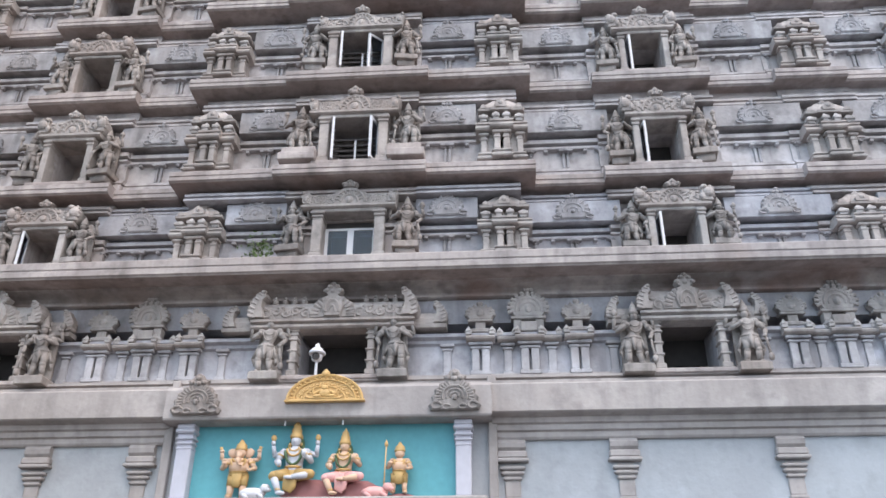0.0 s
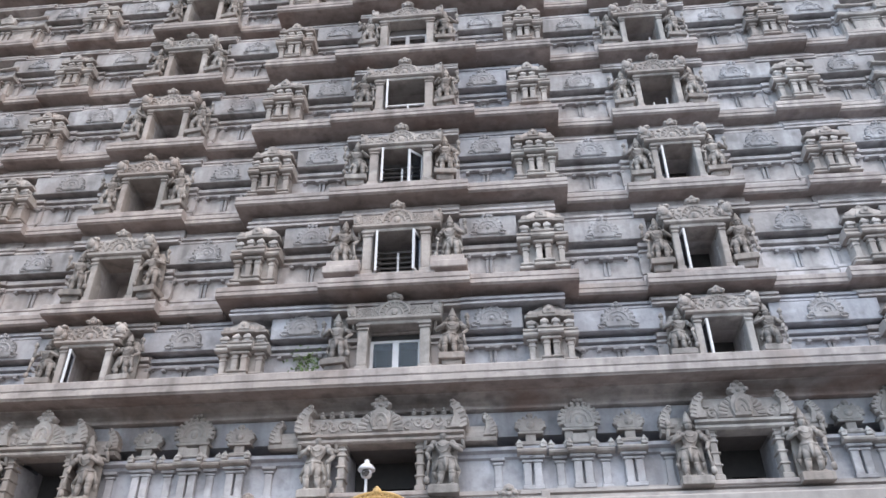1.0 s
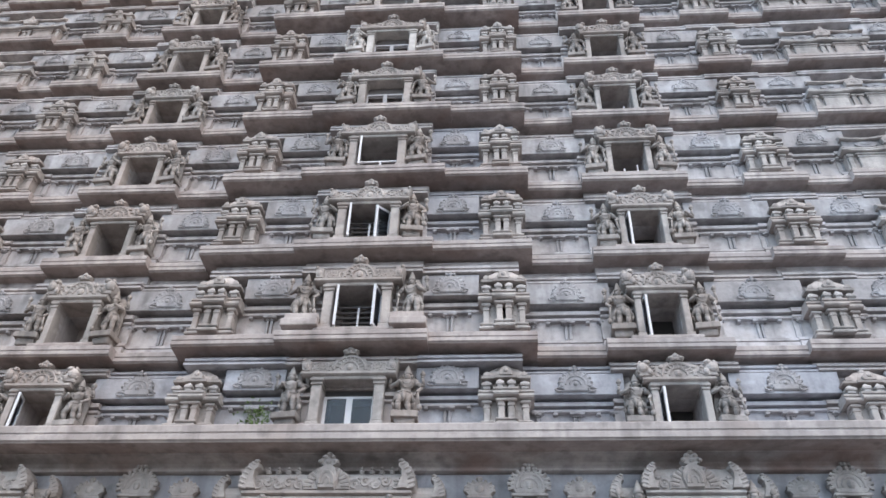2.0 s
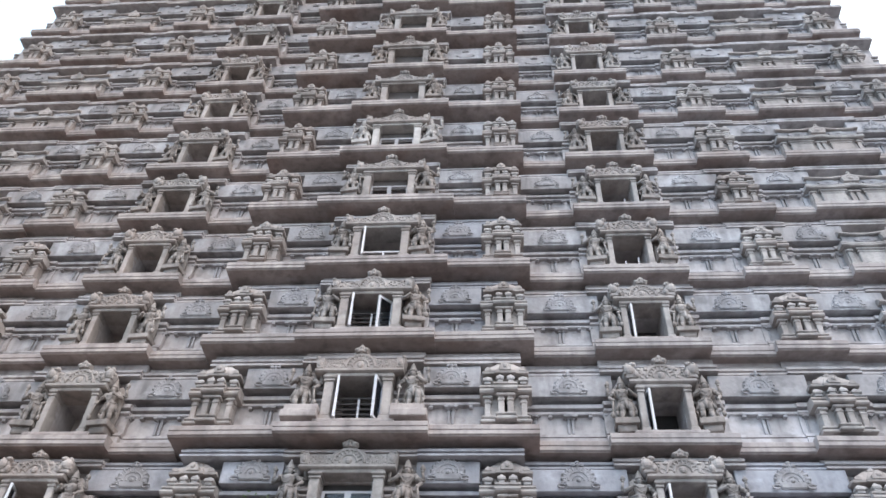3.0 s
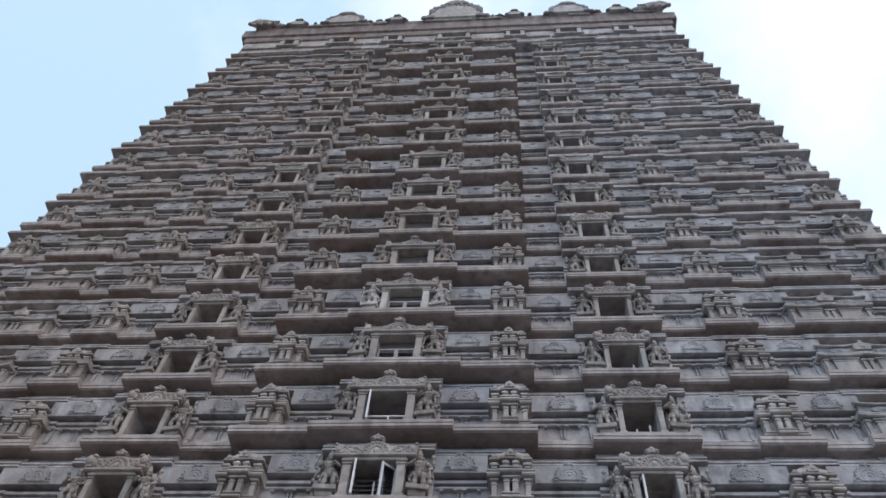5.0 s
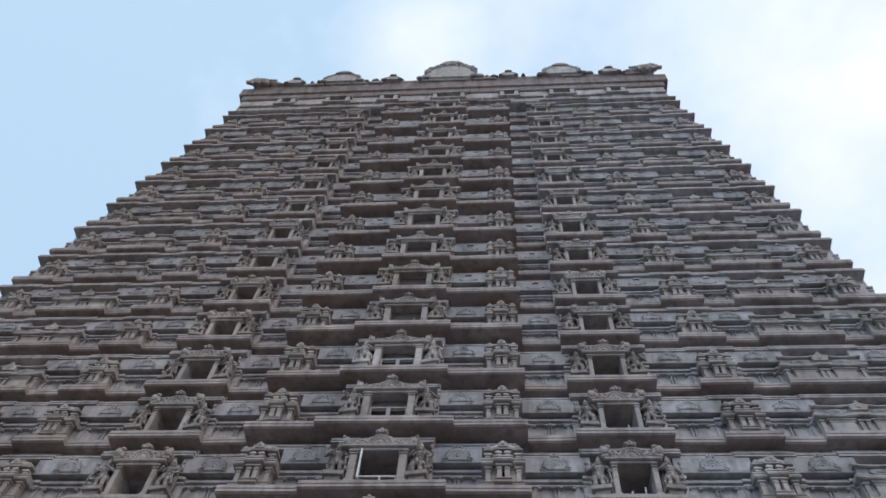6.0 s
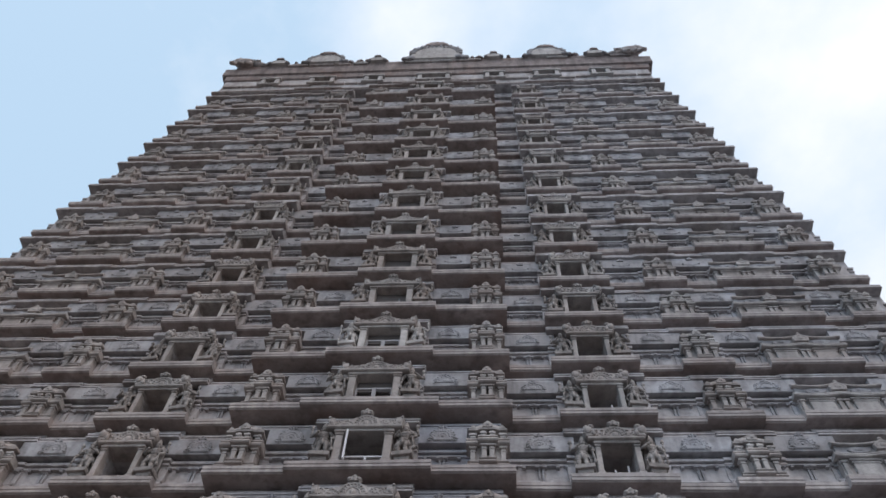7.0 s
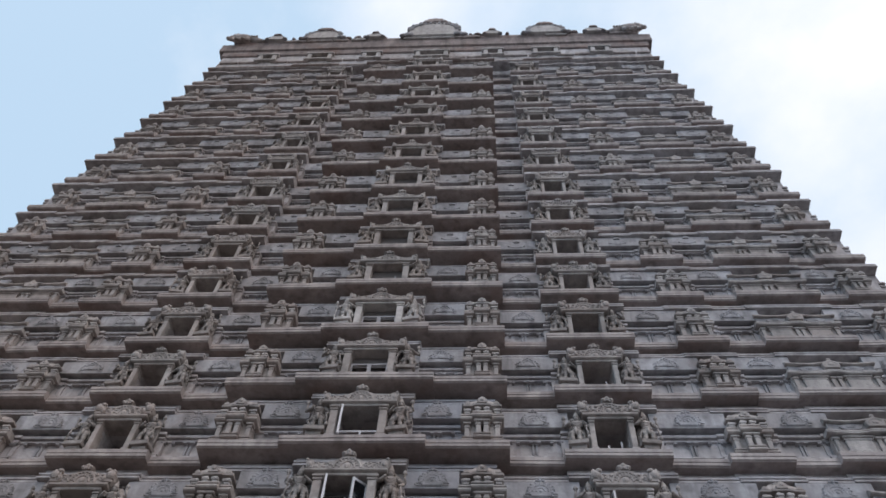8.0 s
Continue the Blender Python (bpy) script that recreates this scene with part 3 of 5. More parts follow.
PED_MID = pediment_solid(1.22, 0.0, False).mesh("pediment", CARVED)
LATTICE = pediment_solid(1.22, 0.0, False)
for q in range(7):
    for sx in (-1, 1):
        x = 0.46 + 0.085 * q
        LATTICE.limb((sx * x, -0.035, 1.47), (sx * (x + 0.17), -0.035, 1.74), 0.016, 0.016, 4).limb((sx * (x + 0.17), -0.035, 1.47), (sx * x, -0.035, 1.74), 0.016, 0.016, 4)
PED_LATTICE = LATTICE.mesh("pediment", CARVED)
PED_SIDE = pediment_solid(0.90, 0.08).mesh("pediment", CARVED)
CASE = Solid()
for x0, x1, z0, z1 in ((0, 0.06, 0, 1.0), (0.44, 0.50, 0, 1.0), (0.06, 0.44, 0, 0.06), (0.06, 0.44, 0.94, 1.0)):
    CASE.box(x0, x1, -0.03, 0.03, z0, z1)
CASE = CASE.mesh("casement", WHITE)
PANE = Solid().box(0.06, 0.44, -0.006, 0.006, 0.06, 0.94).mesh("pane", GLASS)


def make_window(mid, style, label):
    """A framed opening with its carved head; style tells the shutters that it keeps."""
    o = 0.66 if mid else 0.53
    t = thing("window", label, "window", "windows of the storeys")
    jm = Solid()
    k = 1.0 if mid else 0.70
    jm.box(-0.17 * k, 0.17 * k, -0.03, 0.62, -0.02, 0.12, 0.02).box(-0.13 * k, 0.13 * k, 0.0, 0.62, 0.12, 1.16, 0.02)
    jm.box(-0.16 * k, 0.16 * k, -0.04, 0.46, 1.10, 1.15, 0.015).box(-0.18 * k, 0.18 * k, -0.06, 0.62, 1.20, 1.28, 0.02).box(-0.14 * k, 0.14 * k, 0.0, 0.62, 1.14, 1.34)
    jm = jm.mesh("jamb", CARVED)
    for sx in (-1, 1):
        part("jamb", jm, CARVED, t).location = (sx * (o + 0.14 * k), 0, 0)
    part("lintel", Solid().box(-o - 0.28 * k, o + 0.28 * k, -0.03, 0.7, 1.24, 1.345, 0.02), CARVED, t)
    part("sill", Solid().box(-o - 0.42, o + 0.42, -0.10, 0.8, -0.12, -0.01, 0.025), LEDGE, t)
    if style == "white":
        for sx in (-1, 1):
            part("pedestal", Solid().box(*sorted((sx * 0.95, sx * 1.94)), -0.24, 0.5, -0.03, 0.17, 0.02).box(*sorted((sx * 0.95, sx * 1.86)), -0.20, 0.5, 0.16, 0.33, 0.02), LEDGE, t)
    part("pediment", PED_SIDE if not mid else PED_LATTICE if style in ("glazed", "white") else PED_MID, CARVED, t)
    if style in ("glazed", "open", "white", "one", "leaf"):
        zh = 1.0 if style == "glazed" else 1.18
        if style == "glazed":
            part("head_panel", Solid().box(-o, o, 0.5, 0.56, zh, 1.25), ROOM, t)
        for sx in ((-1,) if style in ("one", "leaf") else (-1, 1)):
            c = part("casement", CASE, WHITE, t)
            pane = part("pane", PANE, GLASS, c)
            pane.visible_shadow = False
            k = o / 0.5 * 1.0
            if style == "glazed":
                c.matrix_basis = Matrix.LocRotScale((-o if sx < 0 else 0.0, 0.46, 0.0), None, (k, 1, zh))
            else:
                ang = radians(78 if sx < 0 else 136 if style == "open" else 104)
                c.matrix_basis = Matrix.LocRotScale((sx * (o - 0.04), 0.34, 0.0), Euler((0, 0, -ang if sx < 0 else -ang)), (k * 0.8, 1, zh))
    if style == "leaf":
        part("frame", Solid().box(-o + 0.08, o, 0.30, 0.36, 0.46, 0.51).box(o - 0.05, o, 0.30, 0.36, 0.0, 0.46), WHITE, t)
        part("mullion", Solid().box(0.06, 0.12, 0.30, 0.35, 0.0, 0.46), WHITE, t)
    if style in ("white", "open"):
        g = Solid()
        for k in range(5):
            g.box(-o + 0.03, o - 0.03, 0.44, 0.48, 0.08 + 0.15 * k, 0.13 + 0.15 * k)
        part("grille", g.box(-o + 0.02, o - 0.02, 0.40, 0.44, 0.82, 0.87), DARK, t)
        part("mullion", Solid().box(-0.025, 0.025, 0.40, 0.44, 0.0, 0.84), WHITE, t)
    if style == "half":
        part("head_panel", Solid().box(-o, o, 0.40, 0.46, 0.74, 1.25), BOARD, t)
        f = Solid().box(-o, o, 0.22, 0.29, 0.70, 0.76).box(-o, -o + 0.06, 0.22, 0.29, 0.0, 0.70).box(o - 0.06, o, 0.22, 0.29, 0.0, 0.70)
        part("frame", f, POSTPAINT, t)
        part("mullion", Solid().box(-0.07, 0.07, 0.21, 0.28, 0.0, 0.71), POSTPAINT, t)
    if style in ("board", "boardpost"):
        part("board", Solid().box(-o, o, 0.40, 0.46, 0.0, 1.25), BOARD, t)
        if style == "boardpost":
            part("post", Solid().box(0.30, 0.36, 0.34, 0.39, 0.0, 0.85), POSTPAINT, t)
    if style == "posts":
        for x in (-0.12, 0.3):
            part("post", Solid().box(x - 0.025, x + 0.025, 0.42, 0.46, 0.0, 0.55 if x < 0 else 0.7), WHITE, t)
    return t


def make_sala(label, group):
    """A long low shrine: two broad panelled piers, a bowed eave, a band of rosettes and a flat barrel roof."""
    hw = 1.24
    t = thing("miniature_shrine", label, "shrine", group)
    b = Solid().box(-hw - 0.05, hw + 0.05, -0.06, 0.5, 0, 0.07, 0.02).box(-hw, hw, -0.02, 0.5, 0.07, 0.13, 0.015).box(-hw + 0.02, hw - 0.02, 0.14, 0.5, 0.12, 0.86)
    part("body", b, CARVED, t)
    pier = Solid().box(-0.33, 0.33, 0.02, 0.2, 0.12, 0.62, 0.02).box(-0.36, 0.36, 0.0, 0.2, 0.60, 0.65, 0.012).box(-0.34, 0.34, 0.02, 0.2, 0.65, 0.70).box(-0.40, 0.40, -0.04, 0.2, 0.70, 0.77, 0.02)
    pier.box(-0.37, 0.37, -0.01, 0.2, 0.12, 0.19, 0.015)
    pier = pier.mesh("pier", CARVED)
    post = Solid().box(-0.055, 0.055, 0.04, 0.2, 0.12, 0.66, 0.012).box(-0.085, 0.085, 0.0, 0.2, 0.66, 0.75, 0.015).mesh("pilaster", CARVED)
    for sx in (-1, 1):
        part("pier", pier, CARVED, t).location = (sx * 0.60, 0, 0)
        for x in (0.09, 1.13):
            part("pilaster", post, CARVED, t).location = (sx * x, 0, 0)

    def bowed(outline, w):
        rings = []
        for k in range(25):
            x = -w + 2 * w * k / 24
            d = 0.065 * math.exp(-(x / 0.30) ** 2) - 0.03 * math.exp(-((abs(x) - 0.62) / 0.3) ** 2) + 0.03 * (abs(x) > w - 0.16)
            rings.append([(x, y, z + d) for y, z in outline])
        return Solid().rings(rings)

    part("eave", bowed(((0.3, 0.84), (-0.06, 0.80), (-0.13, 0.82), (-0.13, 0.86), (-0.07, 0.88), (-0.07, 0.91), (-0.10, 0.92), (-0.09, 0.96), (0.3, 0.98)), hw + 0.08), TURRET, t)
    band = Solid().box(-hw + 0.04, hw - 0.04, 0.06, 0.5, 0.92, 1.40)
    for sx in (-1, 1):
        band.plate([(sx * 0.62 + 0.30 * math.cos(q * math.pi / 6), 1.16 + 0.13 * math.sin(q * math.pi / 6)) for q in range(12)], 0.0, 0.1).ball((sx * 0.62, 0.0, 1.16), (0.12, 0.04, 0.07), 7, 5)
    part("band", band, RELIEF, t)
    part("upper_eave", bowed(((0.4, 1.33), (-0.03, 1.32), (-0.09, 1.34), (-0.09, 1.39), (-0.02, 1.42), (-0.01, 1.46), (0.10, 1.53), (0.4, 1.55)), hw + 0.02), CARVED, t)
    c = Solid().plate([(-0.22, 1.10), (0.22, 1.10), (0.27, 1.28), (0.16, 1.42), (0, 1.52), (-0.16, 1.42), (-0.27, 1.28)], -0.12, 0.1).ball((0, -0.12, 1.27), (0.10, 0.04, 0.09), 8, 5)
    c.hoop((0, -0.12, 1.25), 0.17, 0.15, 0.02, -0.2, math.pi + 0.2, 9).ball((0, -0.08, 1.55), (0.07, 0.06, 0.06), 7, 5)
    part("crest", c, CARVED, t)
    return t


# ---- the storeys ----
GUARDS, LOW_GUARDS = [[make_guardian(k, ("carved grey guardian statue with a club beside a window", "weathered buff-grey guardian statue leaning on its club beside a window",
                            "four-armed grey guardian statue on a small block beside a window")[k], tall) for k in range(3)] for tall in (True, False)]
SHRINE = make_shrine("small grey carved shrine with a domed roof on a tower ledge", "miniature shrines on the ledges")
SALA = make_sala("wide grey shrine with a plain barrel roof on a tower ledge", "barrel-roofed shrines on the ledges")
WINDOWS = {}
for mid in (True, False):
    for st, words in (("glazed", "closed white two-leaf casement"), ("white", "open white shutters and a grille"), ("open", "open white casement leaves"), ("one", "one open white leaf"),
                      ("leaf", "one open white leaf and a low white frame"), ("posts", "bare dark opening and two white posts"), ("plain", "bare dark opening"), ("half", "boarded head over two dark openings"), ("board", "brown boarded opening"), ("boardpost", "brown boarded opening and a white post")):
        WINDOWS[mid, st] = make_window(mid, st, f"window with carved grey head and {words}")
used = set()


def place(src, m):
    """Moves the first of a kind to its place and copies it for the rest."""
    if src in used:
        ob = copy_thing(src, m)
        ob.matrix_basis = m
        return ob
    used.add(src)
    src.matrix_basis = m
    return src


def limewash(ob, label):
    """Gives one copy a coat of its own: its cement turns chalky white."""
    for o in (ob, *ob.children_recursive):
        if o.type == "MESH" and not o.name.startswith("pediment") and o.data.materials[0] in (CARVED, FIGURE, LEDGE):
            o.data = o.data.copy()
            o.data.materials[0] = LIME
    tagged(ob, label)


def storey(i):
    z = SILL[i - 1]
    h = SILL[i] - z
    v = max(0.97, 1.12 * h / 3.28)
    thick = 0.95
    tall = 1.06 if i == 2 else 1.0
    slim = {True: 1.0 - 0.02 * max(0, i - 7), False: 1.0 - 0.03 * max(0, i - 7)}
    deep = 0.05 * max(0, min(6, i - 6))
    stand = 0.021 * max(0, min(10, i - 4))
    y0 = front(z)
    top = h - 0.60
    panels = []
    s_at = side(z)
    for sgn in (-1, 1):
        for x0, x1, off, what in bays(i):
            def span(a, c):
                a, c = sorted((sgn * a, sgn * c))
                return a + AXIS, c + AXIS
            dy = y0 + off + rnd.uniform(-0.02, 0.02)
            wall, deck = Solid(), Solid()
            # ledge
            tip = rnd.uniform(-0.008, 0.008)
            prof = slab(1.6, thick)
            inner = x1 < side(z) - 1
            if what == "recess":
                back = 0.46 + deep if inner else 0.26
                prof = [(y + back if y < 1 else y, zz) for y, zz in prof]
            elif what in ("shrine", "sala", "corner"):
                prof = [(y + 0.12 if y < 1 else y, zz) for y, zz in prof]
            if i == 2:
                if what == "corner" and sgn > 0:
                    ledge_run(deck, [(y + y0 + 0.02, zz + z) for y, zz in slab(2.6, 1.3)], -x1 + AXIS, x1 + AXIS)
            elif what != "middle" or sgn > 0:
                xa, xb = span(max(0, x0), x1)
                if what == "middle":
                    xa = -x1 + AXIS
                ledge_run(deck, [(y + dy, zz + z + {"recess": -0.03, "wing": 0.02, "middle": 0.0}.get(what, 0.006) + tip) for y, zz in prof], xa, xb)
            # wall; the middle one is narrower than its ledge
            if what == "middle":
                x1 = 1.72
            elif what == "wing":
                x0 = 1.72
            hollow = 0.22 if x1 < side(z) else 0.06
            lip = ({2: 0.26, 3: 0.12}.get(i, 0.0) if what == "wing" else 0.0) if x1 < side(z) - 1 else 0.04 * max(0, min(6, i - 5))
            wy = y0 + WALL_AT.get(what, 1.16 + deep if inner else 1.20) + (0.03 * max(0, min(5, i - 3)) if what == "wing" else 0.0) + (0.10 if i == 2 and x0 < 3 else 0.0)
            if what in ("middle", "window"):
                o = 0.66 * slim[True] if what == "middle" else 0.53 * slim[False]
                cx = 0.0 if what == "middle" else (x0 + x1) / 2
                mouths = ((cx + o, x1),) if what == "middle" else ((x0, cx - o), (cx + o, x1))
                for a, c in mouths:
                    wall.run([(p + wy, q + z) for p, q in cut(-0.3, top, v, 1.0, hollow, lip)], *span(a, c))
                a, c = (0.0, o) if what == "middle" else (cx - o, cx + o)
                wall.run([(p + wy, q + z) for p, q in cut(1.26 * v, top, v, 1.0, hollow, lip)], *span(a, c))
                wall.run([(p + wy, q + z) for p, q in cut(-0.3, -0.02, v, 1.0)], *span(a, c))
            else:
                near = inner and what == "recess"
                wall.run([(p + wy, q + z) for p, q in cut(-0.3, top, v, 1.0, hollow, lip)], *span(x0 - (0.40 if near else 0.0), x1 + (0.12 if near else -0.40 if what == "wing" else 0.0)))
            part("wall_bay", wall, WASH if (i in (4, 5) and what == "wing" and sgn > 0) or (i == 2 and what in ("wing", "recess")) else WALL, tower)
            if deck.v:
                part("ledge", deck.mesh("ledge", LEDGE, False, (UNDERSIDE,)), LEDGE, tower)
            # raised field, arch and paired pilasters
            if what in ("recess", "wing") and i > 1 and x1 - x0 > 0.6:
                xa, xb = span(x0 - (0.30 if x0 < s_at + 2 else 0.42), x1 + (0.30 if inner else 0.42))
                if what == "wing":
                    xa, xb = span(x0 - 0.02, x1 - 1.52)
                face = 0.253 + 0.0021 * i
                panels.append(Solid().box(xa, xb, wy - face, wy + 0.3, z + 1.17 * v, z + 1.80 * v, 0.012))
                mx = (xa + xb) / 2
                kk = min(1.0, (xb - xa) / 1.15)
                ar = part("arch_ornament", BOSS if i > 8 else KUDU if i > 5 else FLAME, CARVED, tower)
                ar.matrix_basis = Matrix.LocRotScale((mx, wy - face - 0.015, z + (1.21 if i > 5 else 1.24) * v), None, (kk, 0.6, 0.92 * v) if i > 5 else (kk * 1.05, 0.9, 0.98 * v) if i == 2 else (kk, 0.7, 0.84 * v))
                for q in (-0.058, 0.058):
                    part("pilaster", PILA, CARVED, tower).matrix_basis = spot(mx + q * kk, wy, z, kk, v)
                part("bracket", BRACKET, CARVED, tower).matrix_basis = spot(mx, wy, z, kk, v, kk * 1.35)
                if what == "recess":
                    step = (xb - xa - 0.5) / 2
                    for q in (-1, 1):
                        part("pilaster", PILA, CARVED, tower).matrix_basis = spot(mx + q * step, wy, z, 1.0, v)
                        part("bracket", CONSOLE, CARVED, tower).matrix_basis = spot(mx + q * step, wy, z, 1.0, v)
            # what stands on the ledge
            mx = sgn * (x0 + x1) / 2 + AXIS
            jit = rnd.uniform(-0.012, 0.012)
            if what == "wing":
                place(SHRINE, spot(sgn * 3.98 + AXIS, dy + 0.02 + stand, z - 0.02, 1.02, v * (1.0 + jit)))
            elif what == "shrine":
                place(SHRINE, spot(mx, dy + 0.10 + stand, z - 0.02, 0.9, v * (0.93 + jit), 1.06))
            elif what == "sala":
                place(SALA, spot(mx, dy + 0.12 + stand, z - 0.04, 0.85, v * (0.96 + jit), (x1 - x0) / 2.75))
            elif what == "corner":
                place(SHRINE, spot(sgn * (x0 + 0.78) + AXIS, dy + 0.08 + stand, z - 0.02, 0.9, v * (0.93 + jit), 1.0))
            elif what == "middle":
                guard = place(GUARDS[(i + (sgn > 0)) % 3], Matrix.LocRotScale((sgn * (1.48 if i < 4 else 1.32 * slim[True]) + AXIS, dy + 0.12, z + 0.30 * v), Euler((0, 0, radians(rnd.uniform(-8, 8)))), (1.0 * slim[True], 0.95, 0.86 * v * tall)))
                if i == 7:
                    limewash(guard, "limewashed pale guardian statue on a block beside a window")
                if sgn > 0:
                    st = {2: "glazed", 3: "white", 4: "open", 5: "leaf", 6: "half", 7: "half"}.get(i, "board" if i % 2 else "boardpost")
                    win = place(WINDOWS[True, st], spot(AXIS, dy, z, 1.0, v * tall, slim[True]))
                    if i == 7:
                        limewash(win, "limewashed window with boarded head over two dark openings")
            elif what == "window":
                st = {2: "one", 3: "one", 4: "one", 5: "posts"}.get(i, "posts" if i % 4 == 2 else "plain") if sgn > 0 else {2: "one"}.get(i, "plain")
                place(WINDOWS[False, st], spot(mx, dy + stand * 0.3, z, 1.0, v, slim[False]))
                for q in (-1, 1):
                    place(GUARDS[(i + q + (sgn > 0) * 2) % 3], Matrix.LocRotScale((mx + q * 1.10 * slim[False], dy + 0.12 + stand * 0.4, z + 0.28 * v), Euler((0, 0, radians(rnd.uniform(-8, 8)))), (0.96 * slim[False], 0.95, 0.84 * v)))
    w = half(z)
    # the core, the rooms behind the openings and the plain flanks
    yc = y0 + 0.95 + 1.4
    core = Solid().box(-w + 0.9, w - 0.9, yc + 0.9, BACK - (y0 - FRONT), z - 0.55, z + h - 0.56)
    part("storey_core", core, WALL, tower)
    for sgn in (-1, 1):
        for out, depth, za, zb, name in ((0.62, 1.3, z - 0.3, z + h - 0.56, "flank_wall"), (-0.04, 0.8, z - 0.60, z - 0.24, "ledge"), (0.32, 1.0, z - 0.23, z + 1.15 * v, "flank_wall")):
            xs = sorted((sgn * (w - out), sgn * (w - 1.6)))
            part(name, Solid().box(xs[0] + AXIS, xs[1] + AXIS, y0 + depth, BACK - (y0 - FRONT), za, zb, 0.05), WALL, tower)
    # near-black walls stand for unlit rooms, pale pieces for the left windows' reveals
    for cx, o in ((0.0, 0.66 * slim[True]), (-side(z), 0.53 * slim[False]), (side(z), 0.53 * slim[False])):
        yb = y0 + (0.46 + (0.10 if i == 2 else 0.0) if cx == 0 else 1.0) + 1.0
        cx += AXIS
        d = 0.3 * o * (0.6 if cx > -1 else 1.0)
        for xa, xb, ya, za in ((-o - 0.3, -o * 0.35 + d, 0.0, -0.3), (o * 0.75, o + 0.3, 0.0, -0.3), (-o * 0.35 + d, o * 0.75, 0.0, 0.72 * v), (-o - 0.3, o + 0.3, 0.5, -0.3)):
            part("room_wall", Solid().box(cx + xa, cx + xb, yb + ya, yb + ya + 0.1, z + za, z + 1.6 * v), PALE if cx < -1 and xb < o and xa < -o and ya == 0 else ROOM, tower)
    for p in panels:
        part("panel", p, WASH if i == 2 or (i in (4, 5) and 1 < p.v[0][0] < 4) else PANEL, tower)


for tier in range(2, 18):
    storey(tier)

# ---- first storey with its long row of small arches ----
Z1 = SILL[0]
Y1 = 18.19
X1 = -0.22
w1 = half(Z1)
S1X = 8.38
WL = Y1 + 0.36
openings = [(-S1X, 0.65), (0.0, 0.84), (S1X, 0.65)]
edges = [-w1 + 0.4] + [e for c, o in openings for e in (c - o, c + o)] + [w1 - 0.4]
FIRST = [(WL - 0.08, Z1 - 0.5), (WL - 0.08, Z1 - 0.15), (WL + 0.16, Z1 - 0.13), (WL + 0.16, Z1 - 0.06), (WL - 0.08, Z1 - 0.04), (WL - 0.08, Z1 - 0.02), (WL, Z1 + 0.02), (WL, Z1 + 0.80), (WL - 0.08, Z1 + 0.84), (WL - 0.08, Z1 + 0.92), (WL - 0.20, Z1 + 0.97),
         (WL - 0.18, Z1 + 1.06), (WL - 0.02, Z1 + 1.10), (WL + 0.75, Z1 + 1.12), (WL + 0.75, Z1 + 1.38), (WL + 0.10, Z1 + 1.42), (WL + 0.10, Z1 + 2.05), (WL + 1.0, Z1 + 2.05), (WL + 1.0, Z1 - 0.5)]
COVE = [(WL + 1.0, Z1 + 2.05), (WL + 0.02, Z1 + 2.05), (WL - 0.06, Z1 + 2.08), (WL - 0.06, Z1 + 2.14), (WL + 0.01, Z1 + 2.15), (WL - 0.02, Z1 + 2.20), (WL - 0.10, Z1 + 2.26), (WL - 0.24, Z1 + 2.31), (WL - 0.44, Z1 + 2.35), (WL - 0.48, Z1 + 2.62), (WL + 1.0, Z1 + 2.62)]
part("cove", Solid().run(COVE, -w1 + 0.4 + X1, w1 - 0.4 + X1), STREAKED, tower, "bare cement cove below the long ledge")
for a, c in zip(edges[::2], edges[1::2]):
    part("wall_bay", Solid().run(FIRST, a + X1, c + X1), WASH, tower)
for c, o in openings:
    wall = Solid()
    wall.run([(WL, Z1 + 1.22), (WL, Z1 + 1.5), *[(y, zz) for y, zz in FIRST if zz > Z1 + 1.5], (WL + 1.0, Z1 + 1.22)] , c - o + X1, c + o + X1)
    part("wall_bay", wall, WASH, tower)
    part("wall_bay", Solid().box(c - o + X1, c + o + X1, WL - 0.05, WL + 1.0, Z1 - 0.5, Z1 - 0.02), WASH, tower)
    c += X1
    # added dark sheet over the lintel's underside; its colour deepens the shade
    part("soffit", Solid().box(c - o, c + o, WL + 0.10, WL + 0.99, Z1 + 1.205, Z1 + 1.216), BOARD, tower)
    # back walls coloured near-black for the lack of light inside
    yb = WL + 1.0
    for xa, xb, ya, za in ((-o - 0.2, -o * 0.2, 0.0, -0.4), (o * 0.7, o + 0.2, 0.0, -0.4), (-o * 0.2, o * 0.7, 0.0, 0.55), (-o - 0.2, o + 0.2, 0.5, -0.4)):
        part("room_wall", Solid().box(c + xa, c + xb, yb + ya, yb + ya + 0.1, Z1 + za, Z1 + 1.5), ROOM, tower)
part("storey_core", Solid().box(-w1 + 0.9, w1 - 0.9, WL + 1.7, BACK, 0.0, SILL[1] - 0.5), WALL, tower)

POST = Solid()
POST.box(-0.13, 0.13, -0.09, 0.05, 0.0, 0.10, 0.012).box(-0.09, 0.09, -0.06, 0.05, 0.10, 0.64, 0.012).box(-0.12, 0.12, -0.09, 0.05, 0.64, 0.70, 0.012).box(-0.17, 0.17, -0.13, 0.05, 0.73, 0.80, 0.015)
POST = POST.mesh("pilaster", POSTPAINT)
SMALL = Solid()
SMALL.box(-0.24, 0.24, -0.16, 0.1, 0.0, 0.10, 0.02).box(-0.12, 0.12, -0.10, 0.1, 0.10, 0.30, 0.01).box(-0.30, 0.30, -0.16, 0.1, 0.28, 0.34, 0.015)
